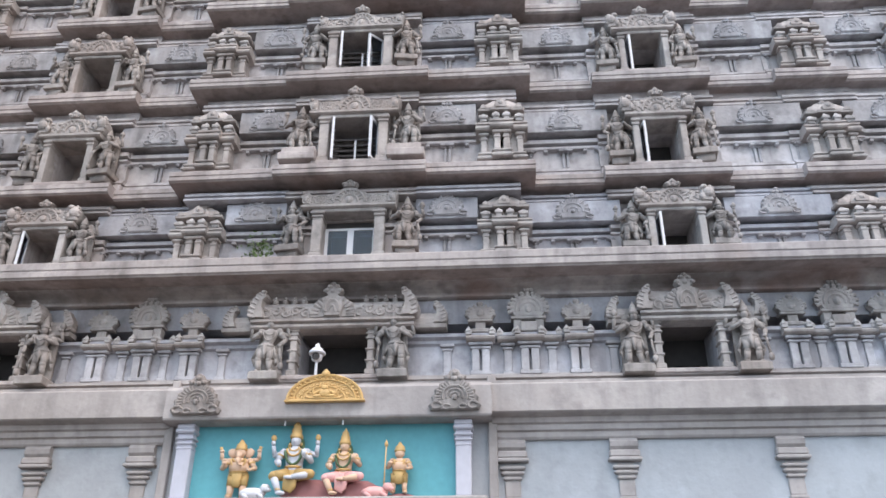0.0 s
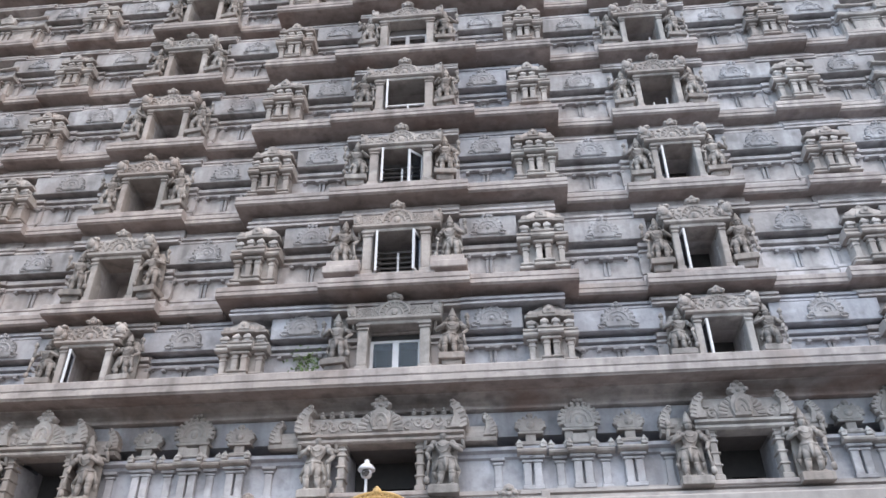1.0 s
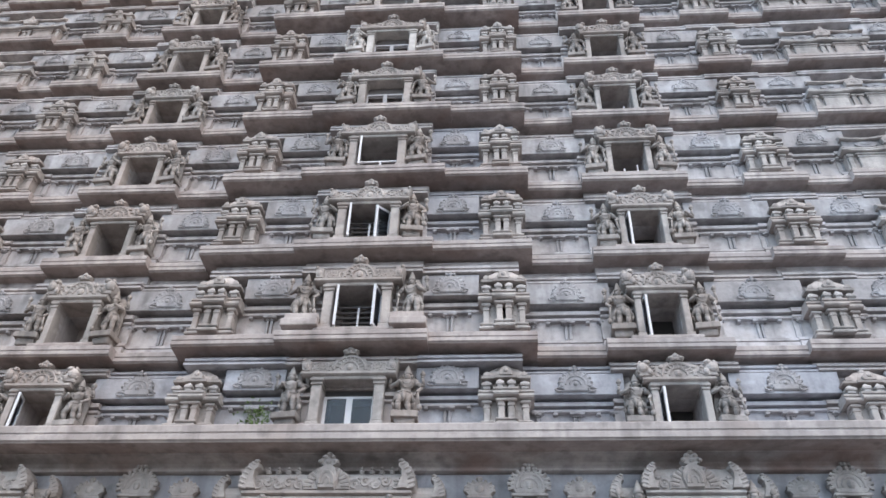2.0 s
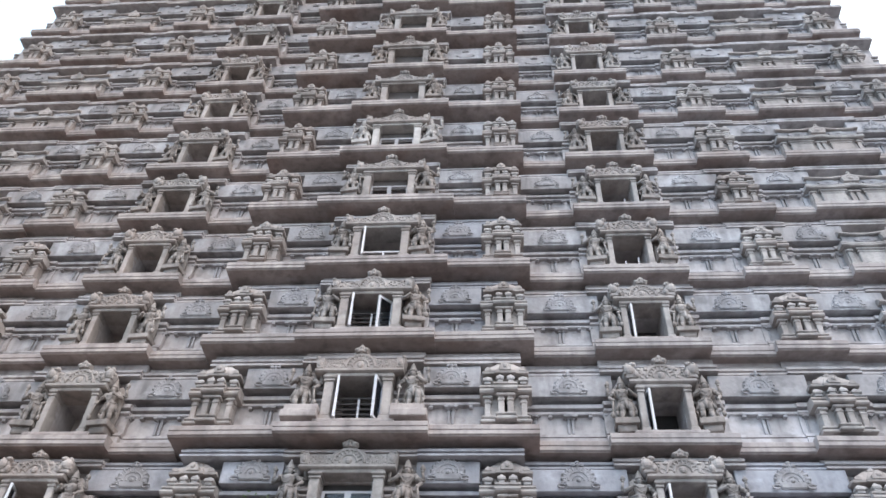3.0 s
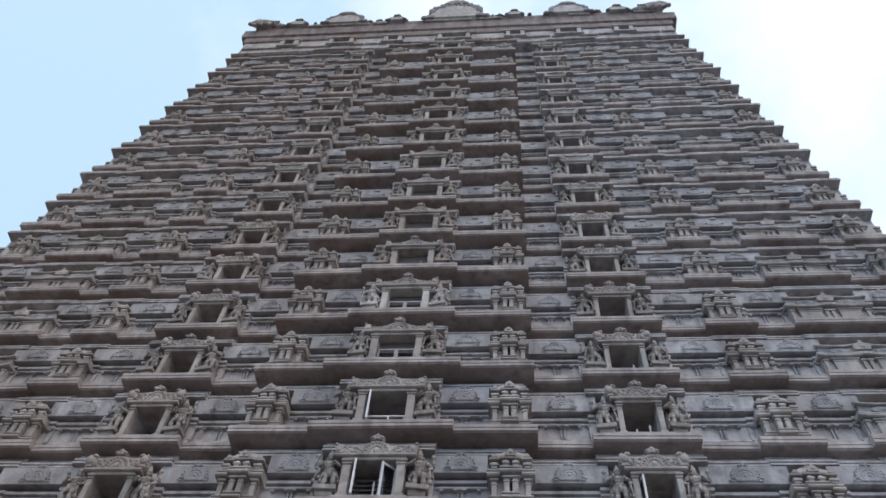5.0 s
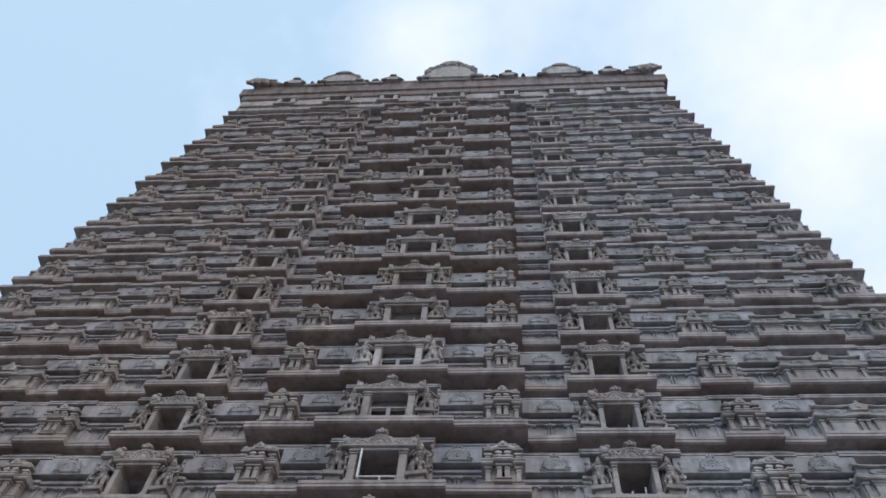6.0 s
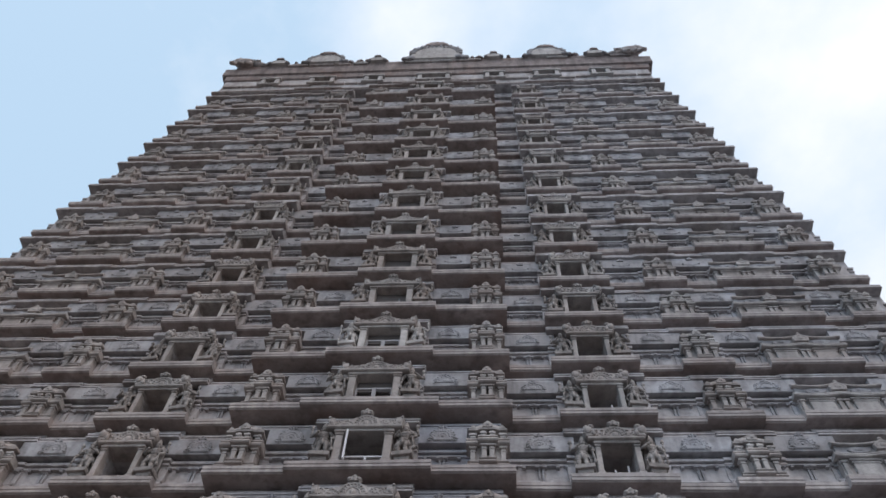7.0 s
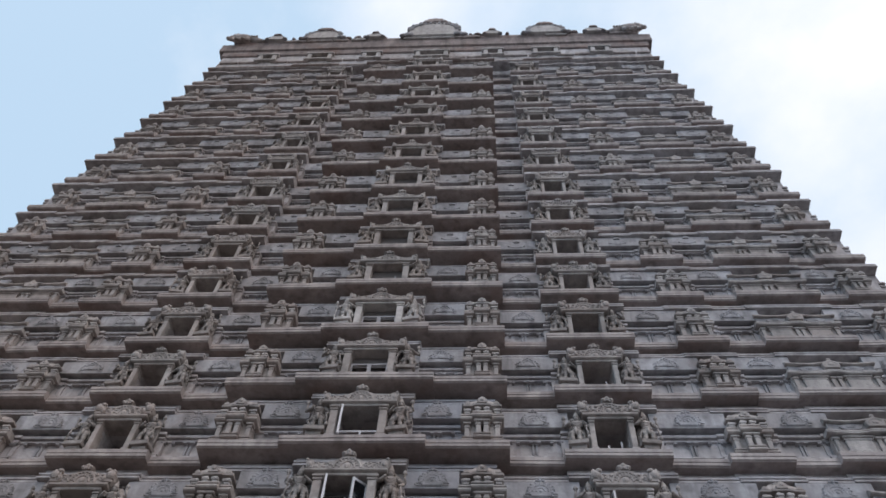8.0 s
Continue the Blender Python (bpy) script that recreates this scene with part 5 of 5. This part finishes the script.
def seated(name, label, mat, robe, arms):
    """A seated crowned figure; materials: skin, robe, gold, garland."""
    s = Solid()
    s.paint(0).rings([[(rx * math.cos(2 * math.pi * k / 10), ry * math.sin(2 * math.pi * k / 10), zz) for k in range(10)] for rx, ry, zz in
                      ((0.20, 0.16, 0.40), (0.21, 0.17, 0.52), (0.17, 0.13, 0.64), (0.19, 0.14, 0.78), (0.235, 0.15, 0.90), (0.225, 0.13, 0.98), (0.09, 0.09, 1.03), (0.07, 0.07, 1.08))])
    s.ball((0, -0.02, 1.17), (0.105, 0.115, 0.13), 10, 7).ball((0, -0.13, 1.15), (0.02, 0.025, 0.04), 6, 4)
    s.paint(3).ball((0, 0.07, 1.12), (0.17, 0.09, 0.20), 10, 6)
    for sx in (-1, 1):
        s.limb((sx * 0.12, 0.03, 1.12), (sx * 0.20, -0.02, 0.90), 0.05, 0.03, 6)
    s.paint(2).lathe([(0.125, 1.23), (0.135, 1.27), (0.12, 1.33), (0.10, 1.36), (0.105, 1.42), (0.075, 1.48), (0.08, 1.52), (0.04, 1.58), (0.015, 1.64)], 0, 0.0, 10)
    s.hoop((0, -0.13, 1.02), 0.10, 0.08, 0.022, math.pi, 2 * math.pi, 8).hoop((0, -0.15, 0.98), 0.14, 0.15, 0.022, math.pi, 2 * math.pi, 9).ball((0, -0.11, 0.60), (0.19, 0.09, 0.035), 9, 4)
    s.paint(3).hoop((0, -0.14, 0.95), 0.17, 0.30, 0.03, math.pi, 2 * math.pi, 10)
    s.paint(1).ball((0, -0.02, 0.44), (0.30, 0.20, 0.14), 10, 6).limb((0.10, -0.10, 0.44), (0.38, -0.22, 0.42), 0.135, 0.105, 9).limb((-0.10, -0.10, 0.44), (-0.34, -0.26, 0.38), 0.135, 0.105, 9).ball((0.38, -0.22, 0.42), 0.105, 8, 5).ball((-0.34, -0.26, 0.38), 0.105, 8, 5)
    s.plate([(-0.14, 0.10), (0.02, 0.02), (0.12, 0.14), (0.14, 0.42), (-0.14, 0.42)], -0.30, -0.22, 0.06)
    s.paint(0).limb((0.38, -0.22, 0.42), (0.04, -0.33, 0.34), 0.085, 0.055, 8).ball((-0.02, -0.35, 0.33), (0.10, 0.05, 0.045), 7, 4)
    s.limb((-0.34, -0.26, 0.38), (-0.20, -0.34, 0.04), 0.085, 0.055, 8).ball((-0.15, -0.38, 0.0), (0.10, 0.09, 0.045), 7, 5)
    s.paint(2).ball((-0.21, -0.34, 0.08), (0.07, 0.07, 0.025), 7, 4).paint(0)
    for sx in (-1, 1):
        q = (0.26, -0.25, 0.62) if sx < 0 else (0.24, -0.26, 0.84)
        s.paint(0).ball((sx * 0.235, 0, 0.945), (0.085, 0.085, 0.08), 8, 5).limb((sx * 0.235, 0, 0.95), (sx * 0.35, -0.05, 0.73), 0.072, 0.058, 8).ball((sx * 0.35, -0.05, 0.73), 0.06, 7, 5).limb((sx * 0.35, -0.05, 0.73), (sx * q[0], q[1], q[2]), 0.058, 0.042, 8)
        s.plate([(sx * (q[0] + a), q[2] + c) for a, c in ((-0.05, -0.03), (0.04, -0.03), (0.05, 0.06), (0.0, 0.12), (-0.05, 0.07))][::sx], q[1] - 0.03, q[1] + 0.02)
        s.paint(2).limb((sx * 0.275, -0.015, 0.875), (sx * 0.29, -0.02, 0.845), 0.082, 0.08, 8).limb((sx * (q[0] + 0.02), q[1] + 0.03, q[2] + 0.0), (sx * (q[0] + 0.01), q[1] + 0.015, q[2] + 0.01), 0.056, 0.056, 8).ball((sx * 0.115, -0.03, 1.10), (0.03, 0.03, 0.045), 6, 4).paint(0)
        if arms:
            s.limb((sx * 0.235, 0.05, 0.95), (sx * 0.43, 0.05, 0.88), 0.062, 0.052, 8).limb((sx * 0.43, 0.05, 0.88), (sx * 0.46, -0.03, 1.08), 0.052, 0.04, 8).ball((sx * 0.46, -0.04, 1.13), (0.05, 0.05, 0.06), 7, 5).ball((sx * 0.43, 0.05, 0.88), 0.054, 7, 5)
            s.paint(2).plate([(sx * (0.46 + a), 1.16 + c) for a, c in ((-0.02, 0), (0.02, 0), (0.06, 0.08), (0.03, 0.15), (-0.03, 0.15), (-0.06, 0.08))][::sx], -0.06, -0.02).paint(0)
    ob = new(name, s.mesh(name, mat, True, (robe, GOLD, GREEN)))
    return tagged(ob, label, "statue", "painted statues in the niche")


def upright(name, label, mat, trunk):
    """A standing figure; materials: skin, gold, cloth."""
    s = Solid()
    k = 1.0 if trunk else 0.78
    for sx in (-1, 1):
        s.paint(2).limb((sx * 0.09, 0, 0.56), (sx * 0.11, -0.04, 0.30), 0.115 * k, 0.085 * k, 8)
        s.paint(0).limb((sx * 0.11, -0.04, 0.32), (sx * 0.12, -0.04, 0.06), 0.075 * k, 0.055 * k, 8).ball((sx * 0.13, -0.1, 0.05), (0.055, 0.10, 0.04), 7, 5)
        s.paint(1).ball((sx * 0.12, -0.04, 0.11), (0.07 * k, 0.07 * k, 0.025), 7, 4).paint(0)
        s.ball((sx * 0.19 * k, 0, 0.93), (0.07, 0.07, 0.07), 7, 5).limb((sx * 0.19 * k, 0, 0.93), (sx * 0.31 * k, -0.05, 0.72), 0.06, 0.05, 7).limb((sx * 0.31 * k, -0.05, 0.72), (sx * 0.24 * k, -0.22, 0.80 if sx < 0 else 0.66), 0.05, 0.038, 7).ball((sx * 0.24 * k, -0.23, 0.82 if sx < 0 else 0.66), (0.05, 0.05, 0.055), 6, 4)
        s.paint(1).limb((sx * 0.23 * k, -0.02, 0.87), (sx * 0.245 * k, -0.025, 0.84), 0.072, 0.07, 7).ball((sx * 0.26 * k, -0.18, 0.79 if sx < 0 else 0.68), (0.05, 0.05, 0.02), 6, 4).paint(0)
        if trunk:
            s.plate([(sx * q, zz) for q, zz in ((0.09, 1.02), (0.17, 1.0), (0.24, 1.08), (0.25, 1.18), (0.19, 1.24), (0.09, 1.22))][::sx], 0.0, 0.05)
            s.limb((sx * 0.19, 0.03, 0.94), (sx * 0.35, 0.03, 0.96), 0.055, 0.045, 7).limb((sx * 0.35, 0.03, 0.96), (sx * 0.36, -0.02, 1.13), 0.045, 0.035, 7).ball((sx * 0.36, -0.03, 1.16), (0.05, 0.045, 0.05), 6, 4)
            s.paint(1).limb((sx * 0.36, -0.03, 1.15), (sx * 0.38, -0.04, 1.26), 0.02, 0.04, 6).paint(0)
    s.paint(2).ball((0, -0.01, 0.58), (0.20 * k, 0.15, 0.12), 10, 6).plate([(-0.07, 0.26), (0.07, 0.26), (0.09, 0.58), (-0.09, 0.58)], -0.17, -0.10)
    s.paint(0).ball((0, -0.03, 0.76), (0.20 * k, 0.17 * k, 0.17), 10, 7).ball((0, -0.01, 0.90), (0.20 * k, 0.13 * k, 0.10), 9, 6).ball((0, -0.02, 1.11), (0.105, 0.11, 0.125), 9, 7)
    s.paint(1).ball((0, -0.05, 0.64), (0.20 * k, 0.14, 0.025), 9, 4).lathe([(0.115, 1.18), (0.12, 1.22), (0.10, 1.27), (0.105, 1.31), (0.06, 1.37), (0.02, 1.45)], 0, 0, 9).hoop((0, -0.13 * k, 0.96), 0.11, 0.09, 0.022, math.pi, 2 * math.pi, 8).hoop((0, -0.15 * k, 0.94), 0.14 * k, 0.22, 0.02, math.pi, 2 * math.pi, 8).paint(0)
    if trunk:
        s.limb((0, -0.11, 1.10), (0.0, -0.19, 0.95), 0.055, 0.045, 7).limb((0.0, -0.19, 0.95), (0.03, -0.23, 0.80), 0.045, 0.035, 7).limb((0.03, -0.23, 0.80), (0.10, -0.24, 0.76), 0.035, 0.025, 7)
    else:
        s.paint(1).limb((-0.30, -0.18, 0.02), (-0.27, -0.20, 1.30), 0.014, 0.014, 6).plate([(-0.30, 1.28), (-0.24, 1.28), (-0.23, 1.36), (-0.27, 1.48), (-0.31, 1.36)], -0.22, -0.18).paint(0)
    ob = new(name, s.mesh(name, mat, True, (GOLD, OCHRE)))
    return tagged(ob, label, "statue", "painted statues in the niche")


SH = NZ0 + 0.04
rocks = thing("rock_mound", "maroon painted mounds under the seated statues", "rock")
for x, rx, rz in ((-0.45, 0.66, 0.50), (0.62, 0.60, 0.46), (1.55, 0.42, 0.16), (-2.05, 0.42, 0.10)):
    part("mound", Solid().ball((x, Y1 - 0.18, SH), (rx, 0.20, rz), 14, 8), MAROON, rocks, "", True)
seated("seated_statue", "large seated painted statue with ash-white skin and gold crown", BLUEWHITE, OCHRE, True).matrix_basis = spot(-0.80, Y1 - 0.26, SH + 0.10, 1.02, None, 1.08)
seated("seated_statue", "seated painted statue with peach skin and gold crown", SKIN, PINK, False).matrix_basis = spot(0.30, Y1 - 0.26, SH + 0.10, 0.90, None, 1.0)
upright("elephant_headed_statue", "standing peach-painted elephant-headed statue in the niche", SKIN, True).matrix_basis = spot(-2.02, Y1 - 0.26, SH + 0.05, 0.90, None, 1.18)
upright("standing_statue", "small standing peach-painted statue holding a staff", SKIN, False).matrix_basis = spot(1.52, Y1 - 0.26, SH + 0.12, 0.78, None, 1.05)
for x, mat, lab in ((-1.62, WHITE, "white painted reclining bull statue"), (1.02, PINK, "pink painted small crouching animal statue")):
    s = Solid().ball((0, 0, 0.14), (0.30, 0.14, 0.13), 10, 6).ball((0.28, -0.05, 0.24), (0.11, 0.09, 0.1), 8, 5).ball((0.37, -0.08, 0.2), (0.06, 0.06, 0.05), 7, 4)
    for q in (-0.18, 0.16):
        s.limb((q, -0.08, 0.1), (q + 0.12, -0.2, 0.03), 0.05, 0.035)
    ob = tagged(new("animal_statue", s.mesh("animal_statue", mat, True)), lab, "statue", "painted statues in the niche")
    ob.location = (x, Y1 - 0.42, SH)
# lamp over the gold arch
lamp = thing("flood_lamp", "small white hooded lamp on a post before the window", "lamp")
part("pole", Solid().lathe([(0.035, 0.0), (0.03, 0.5)], 0, 0, 8), WHITE, lamp)
part("hood", Solid().lathe([(0.15, 0.54), (0.20, 0.55), (0.19, 0.60), (0.12, 0.68), (0.06, 0.72), (0.055, 0.79), (0.02, 0.81)], 0, 0, 14), WHITE, lamp, "", True)
head = part("head", Solid().lathe([(0.04, 0.36), (0.11, 0.40), (0.13, 0.48), (0.12, 0.55)], 0, 0, 12), WHITE, lamp, "", True)
part("lens", Solid().hoop((0, -0.12, 0.46), 0.075, 0.07, 0.022, 0, 2 * math.pi, 12).ball((0, -0.105, 0.46), (0.06, 0.04, 0.055), 8, 5), DARK, head, "dark round lens")
lamp.location = (-0.47, Y1 - 0.35, 7.90)

# weeds growing by a guardian on the second storey
weed = thing("weed_tuft", "green weeds growing out of the second ledge", "plant", "", "stuff")
s = Solid()
wr = random.Random(3)
for k in range(150):
    c = Vector((wr.gauss(0, 0.20), wr.gauss(0, 0.10), abs(wr.gauss(0.42, 0.24))))
    u = Vector((wr.uniform(-1, 1), wr.uniform(-1, 1), wr.uniform(-0.5, 0.8))).normalized()
    q = u.orthogonal().normalized() * 0.03
    s.add([c - q, c + u * 0.07 - q * 0.3, c + u * 0.13, c + u * 0.07 + q * 1.3], [(0, 1, 2, 3)])
for k in range(9):
    s.limb((wr.uniform(-0.06, 0.06), 0, 0), (wr.uniform(-0.3, 0.4), wr.uniform(-0.1, 0.1), wr.uniform(0.3, 0.75)), 0.012, 0.006, 4)
part("leaves", s, LEAF, weed)
weed.location = (-2.2, front(SILL[1]) + 0.35, SILL[1] - 0.22)

# ---- top storey and its crown ----
ZT = SILL[17]
ZC = ZT + 1.16
YT = front(ZT)
WT = half(ZT) - 0.35
wins = [(-13.4, 0.45), (-9.1, 0.7), (-4.9, 0.45), (0.0, 1.0), (4.9, 0.45), (9.1, 0.7), (13.4, 0.45)]
TY = YT + 0.55
body = [(TY - 0.06, ZT - 0.5), (TY - 0.06, ZT + 0.05), (TY, ZT + 0.1), (TY, ZT + 2.4), (TY + 1.2, ZT + 2.4), (TY + 1.2, ZT - 0.5)]
edges = [-WT] + [e + AXIS for c, o in wins for e in (c - o, c + o)] + [WT]
for a, c in zip(edges[::2], edges[1::2]):
    part("wall_bay", Solid().run(body, a, c), WALL, tower)
for c, o in wins:
    for za, zb, f in ((-0.5, 0.92, 0.07), (2.0, 2.4, 0.0)):
        part("wall_bay", Solid().box(c - o + AXIS, c + o + AXIS, TY - f, TY + 1.2, ZT + za, ZT + zb), WALL, tower)
# near-black sheet stands for the unlit space behind the top windows
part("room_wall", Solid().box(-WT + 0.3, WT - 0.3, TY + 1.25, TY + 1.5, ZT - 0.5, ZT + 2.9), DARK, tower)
for a, c, off in ((-WT - 0.45, WT + 0.45, 0.72), (-5.0, 5.0, 0.55), (-2.4, 2.4, 0.42), (-11.0, -7.2, 0.62), (7.2, 11.0, 0.62)):
    deck = Solid()
    ledge_run(deck, [(y + YT + off, zz + ZT + (0.005 - 0.004 * off if abs(c) < 12 else 0)) for y, zz in slab(1.6, 0.5)], a + AXIS, c + AXIS)
    part("ledge", deck.mesh("ledge", LEDGE, False, (UNDERSIDE,)), LEDGE, tower)
for c, o in wins:
    t = thing("window", "small dark window with a plain pale frame in the top storey", "window", "windows of the top storey")
    for sx in (-1, 1):
        part("jamb", Solid().box(-0.17, 0.17, -0.16, 0.4, 0.16, 1.4, 0.02), TURRET, t).location = (sx * (o + 0.12), 0, 0)
    part("lintel", Solid().box(-o - 0.45, o + 0.45, -0.24, 0.4, 1.34, 1.54, 0.03), TURRET, t)
    part("sill", Solid().box(-o - 0.45, o + 0.45, -0.24, 0.4, 0.04, 0.24, 0.03), TURRET, t)
    t.location = (c + AXIS, TY - 0.1, ZT + 0.68)
# broken string courses between the windows
wr = random.Random(11)
for a, c in zip(edges[::2], edges[1::2]):
    x = a + 0.2
    while x < c - 0.5:
        w = min(wr.uniform(1.0, 2.2), c - x)
        part("string_course", Solid().run([(TY + 0.05, ZT + 0.62), (TY - 0.16, ZT + 0.66), (TY - 0.18, ZT + 0.86), (TY - 0.08, ZT + 0.92), (TY + 0.05, ZT + 0.94)], x, x + w * 0.94), LEDGE if wr.random() < 0.7 else PALE, tower).location.z = wr.uniform(-0.05, 0.12)
        x += w
eave = [(TY + 1.2, ZT + 2.34), (TY - 0.05, ZT + 2.34), (TY - 0.14, ZT + 2.42), (TY - 0.18, ZT + 3.20), (TY + 1.2, ZT + 3.24)]
part("great_eave", Solid().run(eave, -WT - 0.15, WT + 0.15), SOOT, tower, "stained brown-grey eave below the roof crown")
eave = [(TY + 1.2, ZT + 3.22), (TY - 0.20, ZT + 3.22), (TY - 0.32, ZT + 3.30), (TY - 0.36, ZC + 3.45), (TY - 0.26, ZC + 3.60), (TY + 1.2, ZC + 3.62)]
part("great_eave", Solid().run(eave, -WT - 0.50, WT + 0.50), SOOT, tower)
for sgn in (-1, 1):
    part("roof_end", Solid().box(min(sgn * (WT - 0.2), sgn * (WT + 0.42)), max(sgn * (WT - 0.2), sgn * (WT + 0.42)), TY + 0.9, 31.0, ZT + 2.4, ZC + 3.6, 0.05), SOOT, tower)
part("top_core", Solid().box(-WT, WT, TY + 1.1, 31.0, ZT - 0.5, ZC + 4.0), WALL, tower)
lumps = Solid()
for k in range(46):
    x = wr.uniform(-WT + 1.2, WT - 1.2)
    lumps.ball((x, TY - 0.42, ZC + 4.0 + wr.uniform(0.0, 0.22)), (wr.uniform(0.15, 0.5), 0.25, wr.uniform(0.10, 0.28)), 7, 5)
tagged(part("broken_crest", lumps, SOOT, tower), "worn knobbly crest along the parapet", "", "", "stuff")
bar = Solid().run([(TY + 0.9, ZC + 3.6), (TY - 0.36, ZC + 3.45), (TY - 0.42, ZC + 3.7), (TY - 0.42, ZC + 4.0), (TY - 0.34, ZC + 4.1), (TY + 0.9, ZC + 4.25)], -WT + 0.4, WT - 0.4)
part("parapet", bar, SOOT, tower)
# low curved lengths of pale coping, some fallen away
x = -WT + 2.6
while x < WT - 2.6:
    w = wr.uniform(1.0, 2.6)
    if wr.random() < 0.72:
        rise = wr.uniform(0.15, 0.40)
        rings = []
        for k in range(9):
            q = k / 8
            top = 3.86 + rise * math.sin(math.pi * q)
            rings.append([(x + w * q, y, ZC + z) for y, z in ((TY + 0.2, 3.5), (TY - 0.50, 3.52), (TY - 0.56, 3.62), (TY - 0.50, top), (TY + 0.2, top + 0.05))])
        part("coping", Solid().rings(rings), TURRET if wr.random() < 0.6 else LEDGE, tower)
    x += w + wr.uniform(0.1, 0.7)
for x, a, h in ((0.0, 2.1, 3.7), (-9.35, 1.5, 2.1), (9.35, 1.5, 2.1), (-4.9, 0.6, 0.9), (4.9, 0.6, 0.9), (-13.3, 0.7, 0.95), (13.3, 0.7, 0.95)):
    t = thing("crown_arch", "large carved grey horseshoe arch crowning the tower roof", "ornament", "crown arches on the roof")
    part("plate", Solid().plate([(-a * 1.08, 0.0), *arch_outline(a, h, 14, 0.05)[3:-3], (a * 1.08, 0.0)], -0.2, 0.6), TURRET, t)
    for k in range(17):
        q = math.pi * (0.0 + k / 16)
        part("leaf", Solid().limb((a * 0.82 * math.cos(q), -0.2, h * (0.40 + 0.44 * math.sin(q))), (a * 1.08 * math.cos(q), -0.1, h * (0.40 + 0.60 * math.sin(q))), 0.05 * a, 0.11 * a * (0.7 + 0.3 * (k % 2)), 6), RELIEF, t)
    rim = []
    for k in range(29):
        q = math.pi * k / 28
        f = 1.0 + 0.16 * abs(math.sin(q * 5))
        rim.append((a * 0.50 * f * math.cos(q), h * (0.90 + 0.27 * f * math.sin(q))))
    s = Solid().plate(rim, -0.32, 0.12, 0.10)
    part("crest", s, SOOT, t)
    for sx in (-1, 1):
        s = Solid()
        s.ball((sx * a * 0.98, -0.15, h * 0.10), (a * 0.22, 0.2, h * 0.11), 8, 5).ball((sx * a * 1.22, -0.12, h * 0.06), (a * 0.16, 0.2, h * 0.07), 8, 5)
        part("foot_scroll", s, RELIEF, t)
    t.location = (x + AXIS, TY - 0.50, ZC + 3.72)
for sgn in (-1, 1):
    s = Solid().ball((0, 0, 0.75), (1.05, 0.6, 0.55), 12, 8).ball((0.85, -0.1, 1.15), (0.55, 0.4, 0.42), 10, 7).limb((1.15, -0.2, 1.15), (1.45, -0.25, 0.75), 0.24, 0.17, 8).ball((1.5, -0.28, 0.72), (0.22, 0.2, 0.15), 8, 5)
    s.ball((0.45, -0.2, 1.32), (0.34, 0.24, 0.26), 8, 5).ball((0.75, -0.3, 1.52), (0.16, 0.14, 0.18), 7, 5).limb((-0.9, 0, 0.75), (-2.1, 0, 0.42), 0.42, 0.22, 8).ball((-1.1, -0.1, 0.95), (0.38, 0.3, 0.26), 8, 5).limb((-2.1, 0, 0.42), (-2.7, -0.05, 0.62), 0.22, 0.12, 7)
    for q in (-0.6, 0.1, 0.8):
        s.limb((q, -0.25, 0.55), (q + 0.25, -0.42, 0.02), 0.21, 0.15, 7).ball((q + 0.36, -0.48, 0.06), (0.22, 0.16, 0.10), 7, 5)
    for q in range(7):
        s.ball((0.2 - 0.28 * q, -0.42, 0.95 - 0.05 * q), (0.13, 0.10, 0.11), 6, 4)
    ob = tagged(new("beast_statue", s.mesh("beast_statue", LEDGE, True)), "carved buff-grey crouching beast at a roof corner", "statue", "corner beasts on the roof")
    ob.matrix_basis = Matrix.LocRotScale((sgn * (WT - 1.05), TY - 0.42, ZC + 3.45), None, (sgn * 0.85, 1, 1.1))

# ---- ground ----
gr = new("ground", Solid().box(-400, 400, -400, 400, -0.5, 0.0).mesh("ground", PAVE))
tagged(gr, "plain pale stone paving around the tower", "ground", "", "structure")
for src in [*WINDOWS.values(), *GUARDS, *LOW_GUARDS]:
    if src not in used:
        for o in (*src.children_recursive, src):
            bpy.data.objects.remove(o)
